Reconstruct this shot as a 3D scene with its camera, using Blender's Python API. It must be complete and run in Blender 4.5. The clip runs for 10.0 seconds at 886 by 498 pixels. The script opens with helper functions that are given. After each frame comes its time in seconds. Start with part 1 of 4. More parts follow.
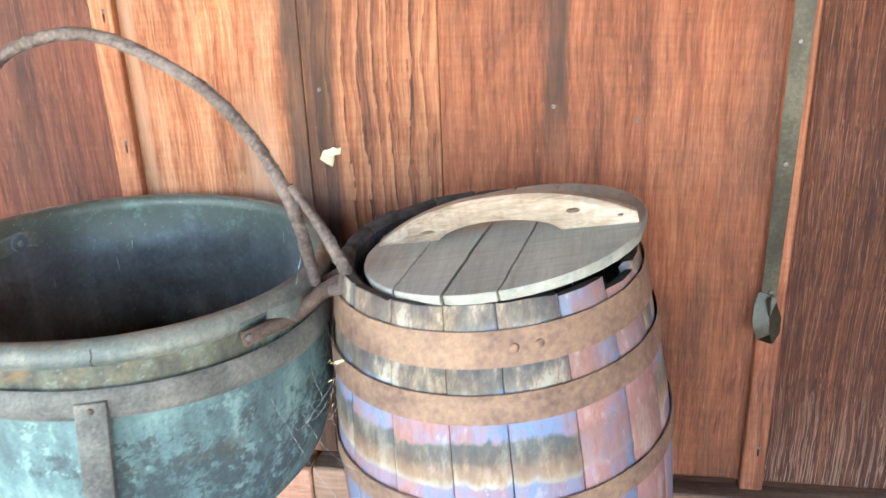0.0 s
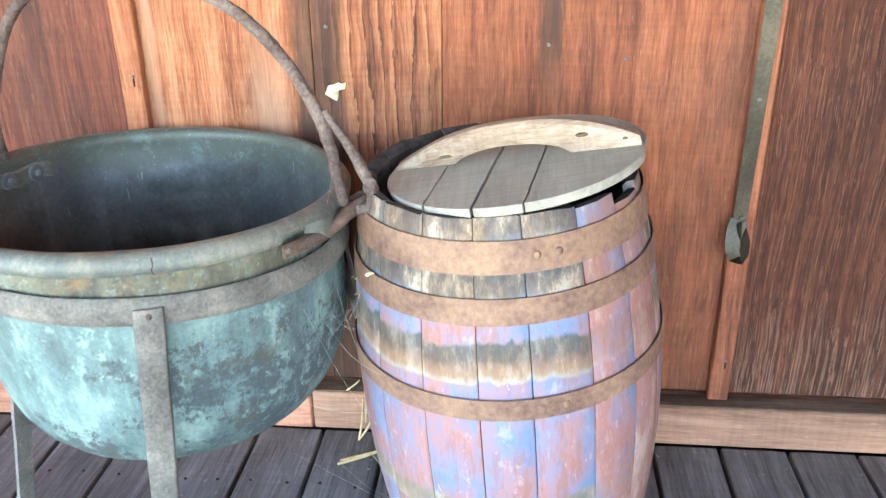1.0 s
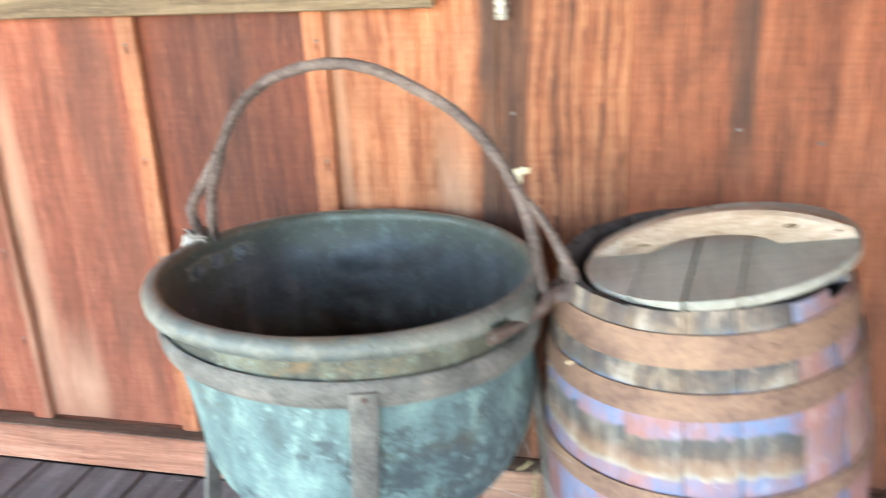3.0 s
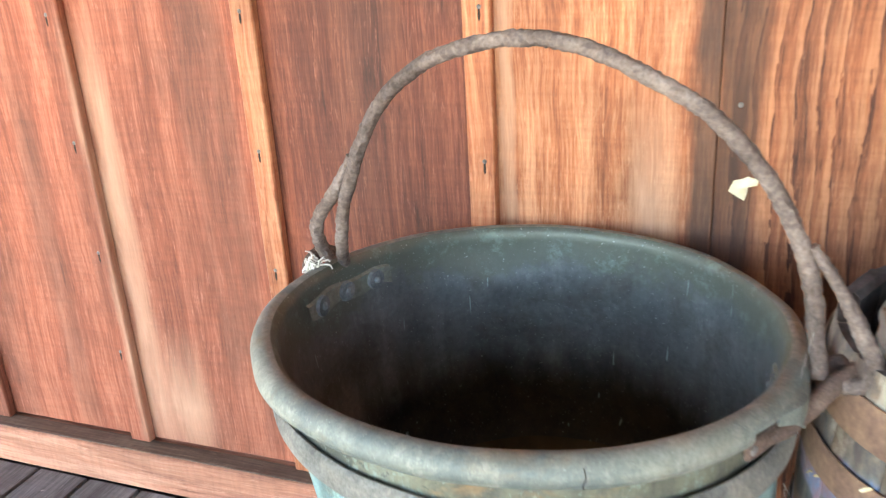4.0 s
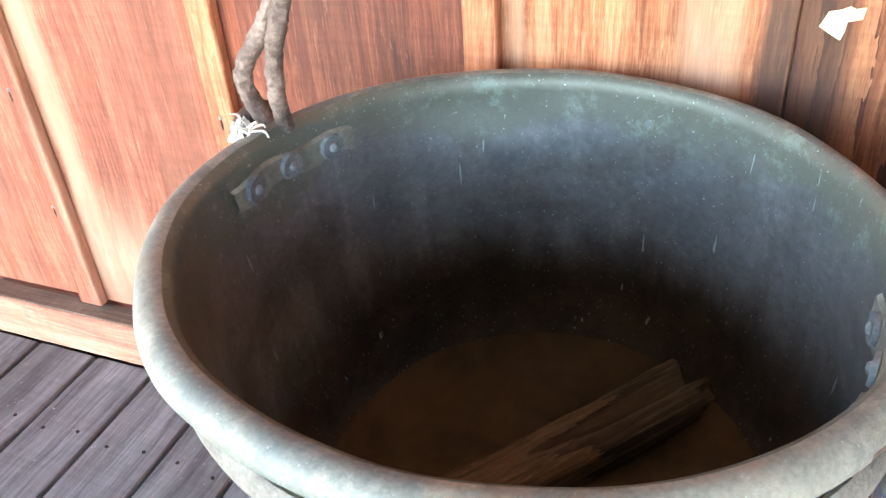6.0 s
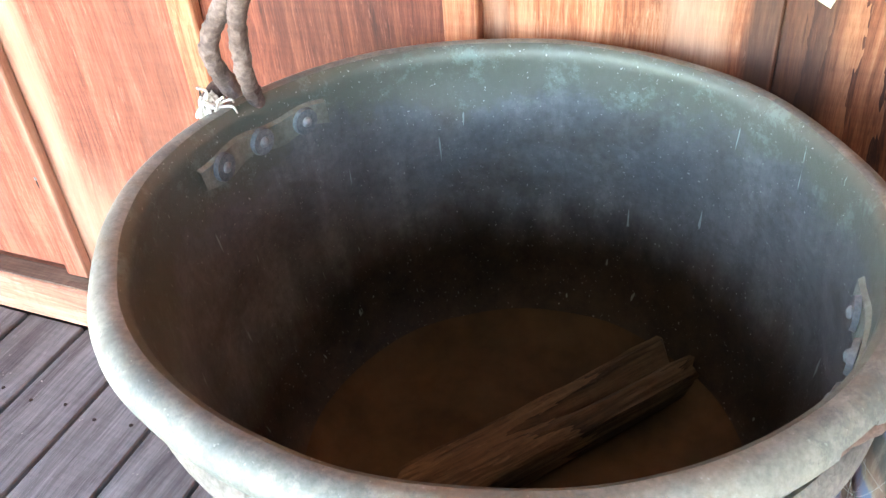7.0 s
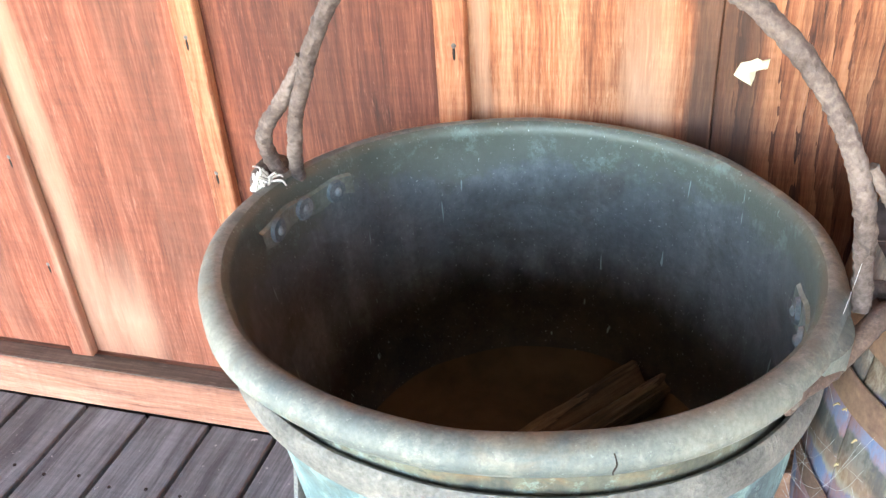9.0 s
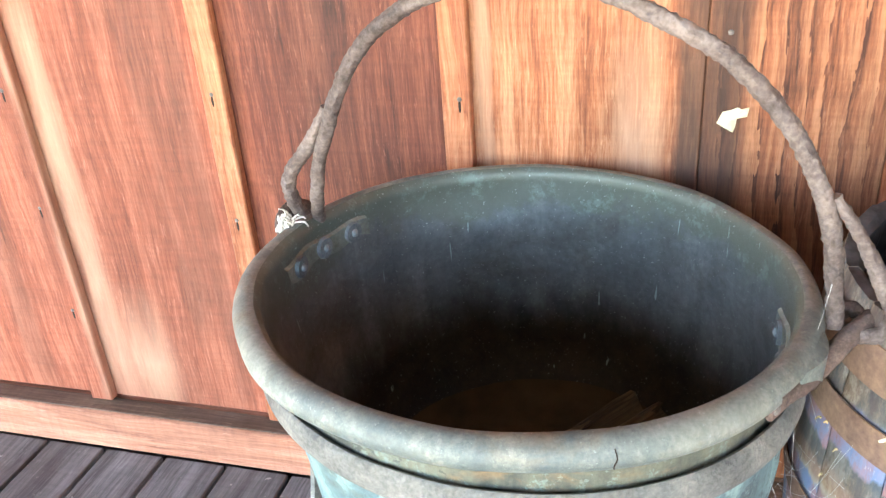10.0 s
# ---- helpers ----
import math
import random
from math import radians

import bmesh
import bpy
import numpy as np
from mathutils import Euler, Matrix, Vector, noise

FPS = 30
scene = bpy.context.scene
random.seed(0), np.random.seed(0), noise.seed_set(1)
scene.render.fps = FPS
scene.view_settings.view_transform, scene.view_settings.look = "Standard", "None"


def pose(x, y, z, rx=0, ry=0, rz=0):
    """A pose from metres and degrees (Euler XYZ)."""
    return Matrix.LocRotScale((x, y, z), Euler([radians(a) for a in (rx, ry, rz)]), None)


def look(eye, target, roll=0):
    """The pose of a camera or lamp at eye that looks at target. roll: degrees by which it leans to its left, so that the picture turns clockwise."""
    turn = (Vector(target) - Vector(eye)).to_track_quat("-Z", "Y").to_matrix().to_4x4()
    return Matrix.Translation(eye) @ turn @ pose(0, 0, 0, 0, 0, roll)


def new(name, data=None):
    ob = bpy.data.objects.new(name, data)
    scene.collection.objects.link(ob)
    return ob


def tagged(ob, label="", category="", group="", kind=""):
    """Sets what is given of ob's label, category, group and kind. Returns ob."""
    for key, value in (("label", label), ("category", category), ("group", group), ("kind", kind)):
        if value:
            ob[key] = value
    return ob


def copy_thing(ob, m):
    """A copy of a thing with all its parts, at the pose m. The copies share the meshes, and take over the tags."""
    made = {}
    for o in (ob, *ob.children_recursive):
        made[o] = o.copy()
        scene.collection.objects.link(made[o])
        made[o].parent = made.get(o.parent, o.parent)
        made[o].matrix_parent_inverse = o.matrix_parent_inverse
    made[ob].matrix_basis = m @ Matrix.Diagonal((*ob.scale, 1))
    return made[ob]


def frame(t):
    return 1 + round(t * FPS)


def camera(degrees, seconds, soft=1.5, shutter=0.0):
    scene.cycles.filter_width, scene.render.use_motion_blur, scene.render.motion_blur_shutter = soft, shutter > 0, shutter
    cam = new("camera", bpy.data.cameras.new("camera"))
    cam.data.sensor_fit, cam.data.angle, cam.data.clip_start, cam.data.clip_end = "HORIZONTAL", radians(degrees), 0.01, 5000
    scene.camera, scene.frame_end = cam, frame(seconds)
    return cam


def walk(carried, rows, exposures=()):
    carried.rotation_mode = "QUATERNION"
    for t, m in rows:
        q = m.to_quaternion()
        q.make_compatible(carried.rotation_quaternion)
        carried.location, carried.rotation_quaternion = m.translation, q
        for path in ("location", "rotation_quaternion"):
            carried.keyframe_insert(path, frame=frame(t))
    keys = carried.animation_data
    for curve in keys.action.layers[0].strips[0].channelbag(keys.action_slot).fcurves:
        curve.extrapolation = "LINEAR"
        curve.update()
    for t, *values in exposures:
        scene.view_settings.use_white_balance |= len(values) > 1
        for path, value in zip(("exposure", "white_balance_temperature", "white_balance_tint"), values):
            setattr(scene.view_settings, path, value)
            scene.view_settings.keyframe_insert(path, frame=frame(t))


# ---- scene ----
cam = camera(55.2, 10.0, soft=1.3, shutter=0.45)
PATH = [
    (0, (0.316, 0.196, 1.16), (-0.011, 2.026, 0.423), -2.1),
    (0.5, (0.245, 0.144, 1.154), (-0.023, 1.955, 0.351), -1.2),
    (1, (0.207, 0.061, 1.149), (0.039, 1.874, 0.322), -0.5),
    (1.5, (0.179, -0.014, 1.152), (0.036, 1.801, 0.324), 0.5),
    (2, (0.187, -0.043, 1.16), (0.017, 1.784, 0.364), -0.1),
    (2.5, (0.169, -0.051, 1.182), (-0.041, 1.797, 0.445), -1.0),
    (3, (0.085, 0.043, 1.193), (-0.36, 1.869, 0.508), -2.6),
    (3.2, (0.03, 0.119, 1.19), (-0.544, 1.91, 0.507), -3.5),
    (4.3, (-0.179, 0.468, 1.147), (-0.854, 2.182, 0.367), -3.7),
    (4.5, (-0.211, 0.521, 1.148), (-0.86, 2.222, 0.322), -3.6),
    (5, (-0.236, 0.619, 1.115), (-0.876, 2.234, 0.125), -2.7),
    (5.5, (-0.22, 0.662, 1.097), (-0.872, 2.206, 0.006), -3.6),
    (7, (-0.184, 0.733, 1.092), (-0.836, 2.178, -0.127), -4.8),
    (7.5, (-0.177, 0.722, 1.101), (-0.791, 2.156, -0.15), -4.4),
    (8, (-0.182, 0.672, 1.118), (-0.752, 2.148, -0.105), -4.0),
    (8.5, (-0.205, 0.599, 1.14), (-0.722, 2.16, 0.003), -3.7),
    (9, (-0.223, 0.535, 1.162), (-0.737, 2.151, 0.102), -4.1),
    (9.5, (-0.225, 0.489, 1.172), (-0.745, 2.144, 0.177), -4.2),
    (10, (-0.214, 0.444, 1.181), (-0.733, 2.132, 0.241), -4.4),
]
BASE = 3.86
EXPOSURES = [(t, BASE + e, k, tint) for t, e, k, tint in (
    (0, -0.15, 6800, 3), (1.0, -0.06, 6800, 4), (2.2, -0.08, 6800, 4), (3.0, -0.22, 7000, 5), (4.5, -0.12, 7200, 4), (5.0, 0.25, 7100, 6), (5.5, 0.5, 7100, 7), (7.0, 0.66, 7100, 7),
    (7.5, 0.78, 7100, 7), (8.0, 0.7, 7100, 7), (8.5, 0.4, 7100, 6), (9.0, 0.25, 7100, 6), (10.0, 0.15, 7100, 6))]
walk(cam, [(t, look(eye, target, roll)) for t, eye, target, roll in PATH], EXPOSURES)

# ---- light: an added, unseen porch cover, open to a bright outdoors on the side away from the wall ----
world = bpy.data.worlds.new("world")
scene.world = world
world.use_nodes = True
wn = world.node_tree
sky = wn.nodes.new("ShaderNodeTexSky")
sky.sky_type, sky.sun_disc = "NISHITA", False
sky.sun_elevation, sky.sun_rotation = radians(62), radians(220)
wn.links.new(sky.outputs[0], wn.nodes["Background"].inputs[0])
wn.nodes["Background"].inputs[1].default_value = 0.15
sun = new("sun", bpy.data.lights.new("sun", "SUN"))
sun.data.energy, sun.data.angle, sun.data.color = 5.0, radians(0.6), (1.0, 0.95, 0.88)
sun.matrix_world = look((-3.0, -3.6, 8.8), (0, 0, 0))


# ---- materials ----
def mat(name, rough=0.7, metal=0.0):
    m = bpy.data.materials.new(name)
    m.use_nodes = True
    b = m.node_tree.nodes["Principled BSDF"]
    b.inputs["Roughness"].default_value, b.inputs["Metallic"].default_value = rough, metal
    return m, m.node_tree, b


def put(nt, socket, value):
    if isinstance(value, bpy.types.NodeSocket):
        nt.links.new(value, socket)
    else:
        socket.default_value = (*value, 1.0) if isinstance(value, tuple) and len(value) == 3 and socket.type == "RGBA" else value


def maths(nt, op, a, b=0.0, clamp=False):
    n = nt.nodes.new("ShaderNodeMath")
    n.operation, n.use_clamp = op, clamp
    put(nt, n.inputs[0], a), put(nt, n.inputs[1], b)
    return n.outputs[0]


def coords(nt, stretch=(1, 1, 1), spread=0.0, warp=0.0):
    """Object coordinates, stretched, shifted from object to object by spread, and bent by warp metres."""
    tc = nt.nodes.new("ShaderNodeTexCoord")
    v = tc.outputs["Object"]
    if spread:
        info = nt.nodes.new("ShaderNodeObjectInfo")
        add = nt.nodes.new("ShaderNodeVectorMath")
        add.operation = "ADD"
        nt.links.new(v, add.inputs[0])
        nt.links.new(maths(nt, "MULTIPLY", info.outputs["Random"], spread), add.inputs[1])
        v = add.outputs[0]
    if warp:
        n = nt.nodes.new("ShaderNodeTexNoise")
        n.inputs["Scale"].default_value, n.inputs["Detail"].default_value = 2.6, 3.0
        nt.links.new(v, n.inputs["Vector"])
        bend = nt.nodes.new("ShaderNodeVectorMath")
        bend.operation = "MULTIPLY_ADD"
        nt.links.new(n.outputs["Color"], bend.inputs[0])
        bend.inputs[1].default_value = (warp, warp, warp)
        nt.links.new(v, bend.inputs[2])
        v = bend.outputs[0]
    mp = nt.nodes.new("ShaderNodeMapping")
    mp.inputs["Scale"].default_value = stretch
    nt.links.new(v, mp.inputs[0])
    return mp.outputs[0]


def fuzz(nt, vec, scale, detail=5.0, rough=0.55, distort=0.0):
    n = nt.nodes.new("ShaderNodeTexNoise")
    n.inputs["Scale"].default_value, n.inputs["Detail"].default_value = scale, detail
    n.inputs["Roughness"].default_value, n.inputs["Distortion"].default_value = rough, distort
    nt.links.new(vec, n.inputs["Vector"])
    return n.outputs[0]


def ramp(nt, fac, *stops):
    r = nt.nodes.new("ShaderNodeValToRGB")
    e = r.color_ramp.elements
    while len(e) < len(stops):
        e.new(0.5)
    for el, (p, c) in zip(e, stops):
        el.position, el.color = p, (*c, 1.0) if isinstance(c, tuple) else (c, c, c, 1.0)
    nt.links.new(fac, r.inputs[0])
    return r.outputs[0]


def mix(nt, fac, a, b, how="MIX"):
    n = nt.nodes.new("ShaderNodeMix")
    n.data_type, n.blend_type = "RGBA", how
    put(nt, n.inputs[0], fac), put(nt, n.inputs[6], a), put(nt, n.inputs[7], b)
    return n.outputs[2]


def relief(nt, b, height, strength=0.3, distance=0.004):
    n = nt.nodes.new("ShaderNodeBump")
    n.inputs["Strength"].default_value, n.inputs["Distance"].default_value = strength, distance
    nt.links.new(height, n.inputs["Height"])
    nt.links.new(n.outputs[0], b.inputs["Normal"])


def axis_of(nt, which):
    tc = nt.nodes.new("ShaderNodeTexCoord")
    sp = nt.nodes.new("ShaderNodeSeparateXYZ")
    nt.links.new(tc.outputs["Object"], sp.inputs[0])
    return sp.outputs[which]


def band(nt, value, centre, half, soft):
    """1 within half of centre, 0 beyond, with a soft edge."""
    d = maths(nt, "ABSOLUTE", maths(nt, "SUBTRACT", value, centre))
    return maths(nt, "DIVIDE", maths(nt, "SUBTRACT", half + soft, d), soft, clamp=True)


def wood(name, dark, mid, light, grain=70.0, ring=6.0, ring_amount=0.35, rough=0.72, bump=0.35, along=2, blotch=0.45, stains=(), bleach=0.0, litter=0.0, pales=(), stretch=0.035, veins=0.22, stain=0.9, pores=0.28):
    """Sawn wood with its grain along one axis. stains: (x, half width, z from, z to) of old dark weathering."""
    m, nt, b = mat(name, rough)
    st = [1.0, 1.0, 1.0]
    st[along] = stretch
    v = coords(nt, tuple(st), 7.0, 0.045)
    fine = fuzz(nt, v, grain * 4.0, 8, 0.75)
    middle = fuzz(nt, v, grain * 0.55, 6, 0.65, 0.5)
    st[along] = 0.12
    w = nt.nodes.new("ShaderNodeTexWave")
    w.wave_type, w.bands_direction, w.wave_profile = "BANDS", "X", "SAW"
    for k, val in (("Scale", ring), ("Distortion", 9.0), ("Detail", 5.0), ("Detail Scale", 1.6), ("Detail Roughness", 0.65)):
        w.inputs[k].default_value = val
    nt.links.new(coords(nt, tuple(st), 7.0, 0.05), w.inputs["Vector"])
    f = maths(nt, "ADD", maths(nt, "MULTIPLY", fine, 0.5), maths(nt, "MULTIPLY", middle, 0.5 - ring_amount * 0.3))
    f = maths(nt, "ADD", f, maths(nt, "MULTIPLY", w.outputs[1], ring_amount * 0.3))
    col = ramp(nt, f, (0.37, dark), (0.475, mid), (0.59, light))
    st[along] = 0.3
    spots = fuzz(nt, coords(nt, tuple(st), 11.0), 6.0, 5, 0.65, 0.4)
    col = mix(nt, blotch, col, ramp(nt, spots, (0.36, 0.30), (0.5, 0.85), (0.62, 1.2)), "MULTIPLY")
    st[along] = 0.4
    large = fuzz(nt, coords(nt, tuple(st), 17.0, 0.1), 3.2, 4, 0.6, 0.6)
    col = mix(nt, blotch * 1.2, col, ramp(nt, large, (0.38, 0.45), (0.5, 0.9), (0.62, 1.3)), "MULTIPLY")
    # short pale flecks and dark pores along the grain, faint saw marks across it
    st[along] = 0.16
    flecks = fuzz(nt, coords(nt, tuple(st), 3.0), 150, 4, 0.7)
    col = mix(nt, maths(nt, "MULTIPLY", ramp(nt, flecks, (0.61, 0.0), (0.68, 1.0)), 0.28), col, tuple(min(0.8, c * 1.25 + 0.06) for c in light))
    col = mix(nt, maths(nt, "MULTIPLY", ramp(nt, flecks, (0.30, 1.0), (0.38, 0.0)), pores), col, tuple(c * 0.5 for c in dark))
    # thin crisp growth lines: dark ones, and pale ones where the soft wood has worn away
    st[along] = 0.014 if veins > 0.6 else 0.03
    line = fuzz(nt, coords(nt, tuple(st), 13.0, 0.03), grain * 2.2, 3, 0.6, 0.6)
    near = maths(nt, "ABSOLUTE", maths(nt, "SUBTRACT", line, 0.5))
    col = mix(nt, maths(nt, "MULTIPLY", ramp(nt, near, (0.008, 1.0), (0.03, 0.0)), veins), col, tuple(c * 0.55 for c in dark))
    far = maths(nt, "ABSOLUTE", maths(nt, "SUBTRACT", line, 0.60))
    col = mix(nt, maths(nt, "MULTIPLY", ramp(nt, far, (0.006, 1.0), (0.025, 0.0)), veins * 0.8), col, tuple(min(0.75, c * 1.2 + 0.05) for c in light))
    across = [0.08, 0.08, 0.08]
    across[along] = 1.0
    saw = fuzz(nt, coords(nt, tuple(across), 5.0), 120, 3, 0.6)
    col = mix(nt, 0.24, col, ramp(nt, saw, (0.35, 0.55), (0.6, 1.1)), "MULTIPLY")
    f = maths(nt, "ADD", f, maths(nt, "MULTIPLY", flecks, 0.25))
    ragged = fuzz(nt, coords(nt, (1, 1, 0.15)), 40, 4, 0.6)
    for x, half, z0, z1 in stains:
        xs = maths(nt, "ADD", axis_of(nt, 0), maths(nt, "MULTIPLY", maths(nt, "SUBTRACT", ragged, 0.5), 0.03))
        k = maths(nt, "MULTIPLY", band(nt, xs, x, half * 0.6, half * 0.8), band(nt, axis_of(nt, 2), (z0 + z1) / 2, (z1 - z0) / 2 - 0.08, 0.16))
        k = maths(nt, "MULTIPLY", k, maths(nt, "ADD", 0.45, ragged), clamp=True)
        col = mix(nt, maths(nt, "MULTIPLY", k, stain), col, (0.052, 0.026, 0.018))
    for x, half, z0, z1 in pales:
        xs = maths(nt, "ADD", axis_of(nt, 0), maths(nt, "MULTIPLY", maths(nt, "SUBTRACT", ragged, 0.5), 0.04))
        k = maths(nt, "MULTIPLY", band(nt, xs, x, half * 0.5, half), band(nt, axis_of(nt, 2), (z0 + z1) / 2, (z1 - z0) / 2 - 0.1, 0.2))
        col = mix(nt, maths(nt, "MULTIPLY", k, maths(nt, "ADD", 0.1, ragged), clamp=True), col, (0.52, 0.30, 0.20))
    if litter:
        bits = fuzz(nt, coords(nt, (1, 1, 1), 9.0), 70, 3, 0.55)
        col = mix(nt, maths(nt, "MULTIPLY", ramp(nt, bits, (0.70, 0.0), (0.73, 1.0)), litter), col, (0.42, 0.39, 0.36))
    if bleach:
        low = maths(nt, "DIVIDE", maths(nt, "SUBTRACT", 0.36, axis_of(nt, 2)), 0.26, clamp=True)
        k = maths(nt, "MULTIPLY", maths(nt, "MULTIPLY", low, ramp(nt, line, (0.50, 0.0), (0.56, 1.0))), bleach)
        col = mix(nt, k, col, (0.48, 0.33, 0.24))
    put(nt, b.inputs["Base Color"], col)
    put(nt, b.inputs["Roughness"], maths(nt, "ADD", maths(nt, "MULTIPLY", spots, 0.25), rough - 0.12))
    relief(nt, b, f, bump, 0.006)
    return m


W_DARK = wood("wood_redbrown", (0.085, 0.019, 0.0095), (0.185, 0.044, 0.022), (0.31, 0.092, 0.048), 60, 3.0, 0.15, blotch=0.5, stretch=0.035)
W_MID = wood("wood_red", (0.175, 0.043, 0.022), (0.31, 0.082, 0.042), (0.45, 0.152, 0.088), 55, 2.5, 0.12, blotch=0.42, stains=((-1.075, 0.035, 0.3, 1.5), (-1.02, 0.02, 0.1, 1.1), (-1.50, 0.03, 0.1, 0.9)), pales=((-1.305, 0.03, 0.1, 0.95), (-1.22, 0.05, 0.1, 0.30)), stretch=0.035, stain=0.38)
W_ORANGE = wood("wood_orange", (0.20, 0.056, 0.023), (0.44, 0.143, 0.060), (0.66, 0.30, 0.16), 60, 6.0, 0.15, stains=((-0.2, 0.02, -0.2, 2.6),), pales=((-0.27, 0.03, 0.62, 0.82), (-0.5, 0.012, 0.1, 1.6)), stretch=0.045)
W_RIDGED = wood("wood_ridged", (0.065, 0.017, 0.0085), (0.27, 0.086, 0.037), (0.44, 0.18, 0.088), 45, 11.0, 0.6, bump=0.6, stains=((-0.16, 0.034, -0.2, 2.6),))
W_SMOOTH = wood("wood_smooth", (0.117, 0.029, 0.0125), (0.248, 0.070, 0.030), (0.375, 0.130, 0.062), 50, 2.0, 0.15, stains=((0.262, 0.022, 0.78, 1.9),), blotch=0.55, stretch=0.06)
W_ROUGH = wood("wood_weathered", (0.043, 0.0095, 0.004), (0.100, 0.0245, 0.0105), (0.20, 0.068, 0.033), 110, 5.0, 0.1, bump=0.9, bleach=0.3, stretch=0.02, veins=0.8)
W_BATTEN = wood("wood_batten", (0.19, 0.055, 0.024), (0.43, 0.14, 0.063), (0.58, 0.26, 0.135), 40, 3.0, 0.2)
W_BATTEN_RED = wood("wood_batten_red", (0.10, 0.028, 0.014), (0.23, 0.066, 0.030), (0.36, 0.13, 0.065), 40, 3.0, 0.15)
W_SILL = wood("wood_sill", (0.26, 0.095, 0.055), (0.50, 0.205, 0.125), (0.62, 0.32, 0.215), 30, 2.0, 0.15, along=0, blotch=0.3)
W_RAIL = wood("wood_rail", (0.12, 0.08, 0.045), (0.24, 0.165, 0.095), (0.34, 0.25, 0.155), 30, 2.0, 0.15, along=0, blotch=0.3)
W_SILL_GREY = wood("wood_sill_grey", (0.25, 0.122, 0.076), (0.385, 0.20, 0.13), (0.475, 0.275, 0.187), 40, 2.0, 0.2, along=0)
W_LEDGE = wood("wood_ledge", (0.08, 0.046, 0.031), (0.165, 0.098, 0.067), (0.25, 0.165, 0.12), 40, 2.0, 0.2, along=0, blotch=0.6)
W_DECK = wood("wood_deck", (0.068, 0.067, 0.070), (0.150, 0.146, 0.150), (0.245, 0.238, 0.242), 35, 5.0, 0.15, rough=0.6, bump=0.4, along=1, blotch=0.45, litter=0.8)
W_ROOF = wood("wood_roof", (0.02, 0.014, 0.01), (0.045, 0.03, 0.022), (0.08, 0.055, 0.04), 40, 3.0, 0.2, along=1)
W_HANDLE = wood("wood_handle", (0.26, 0.165, 0.112), (0.43, 0.315, 0.232), (0.54, 0.44, 0.36), 50, 5.0, 0.22, along=0, blotch=0.35)
W_LID = wood("wood_lid", (0.28, 0.272, 0.23), (0.36, 0.350, 0.298), (0.42, 0.405, 0.35), 25, 3.0, 0.05, along=1, bump=0.12, blotch=0.2, veins=0.08)
W_CHUNK = wood("wood_chunk", (0.012, 0.008, 0.005), (0.14, 0.092, 0.045), (0.34, 0.235, 0.13), 30, 12.0, 0.5, along=0, bump=1.0, blotch=0.6)


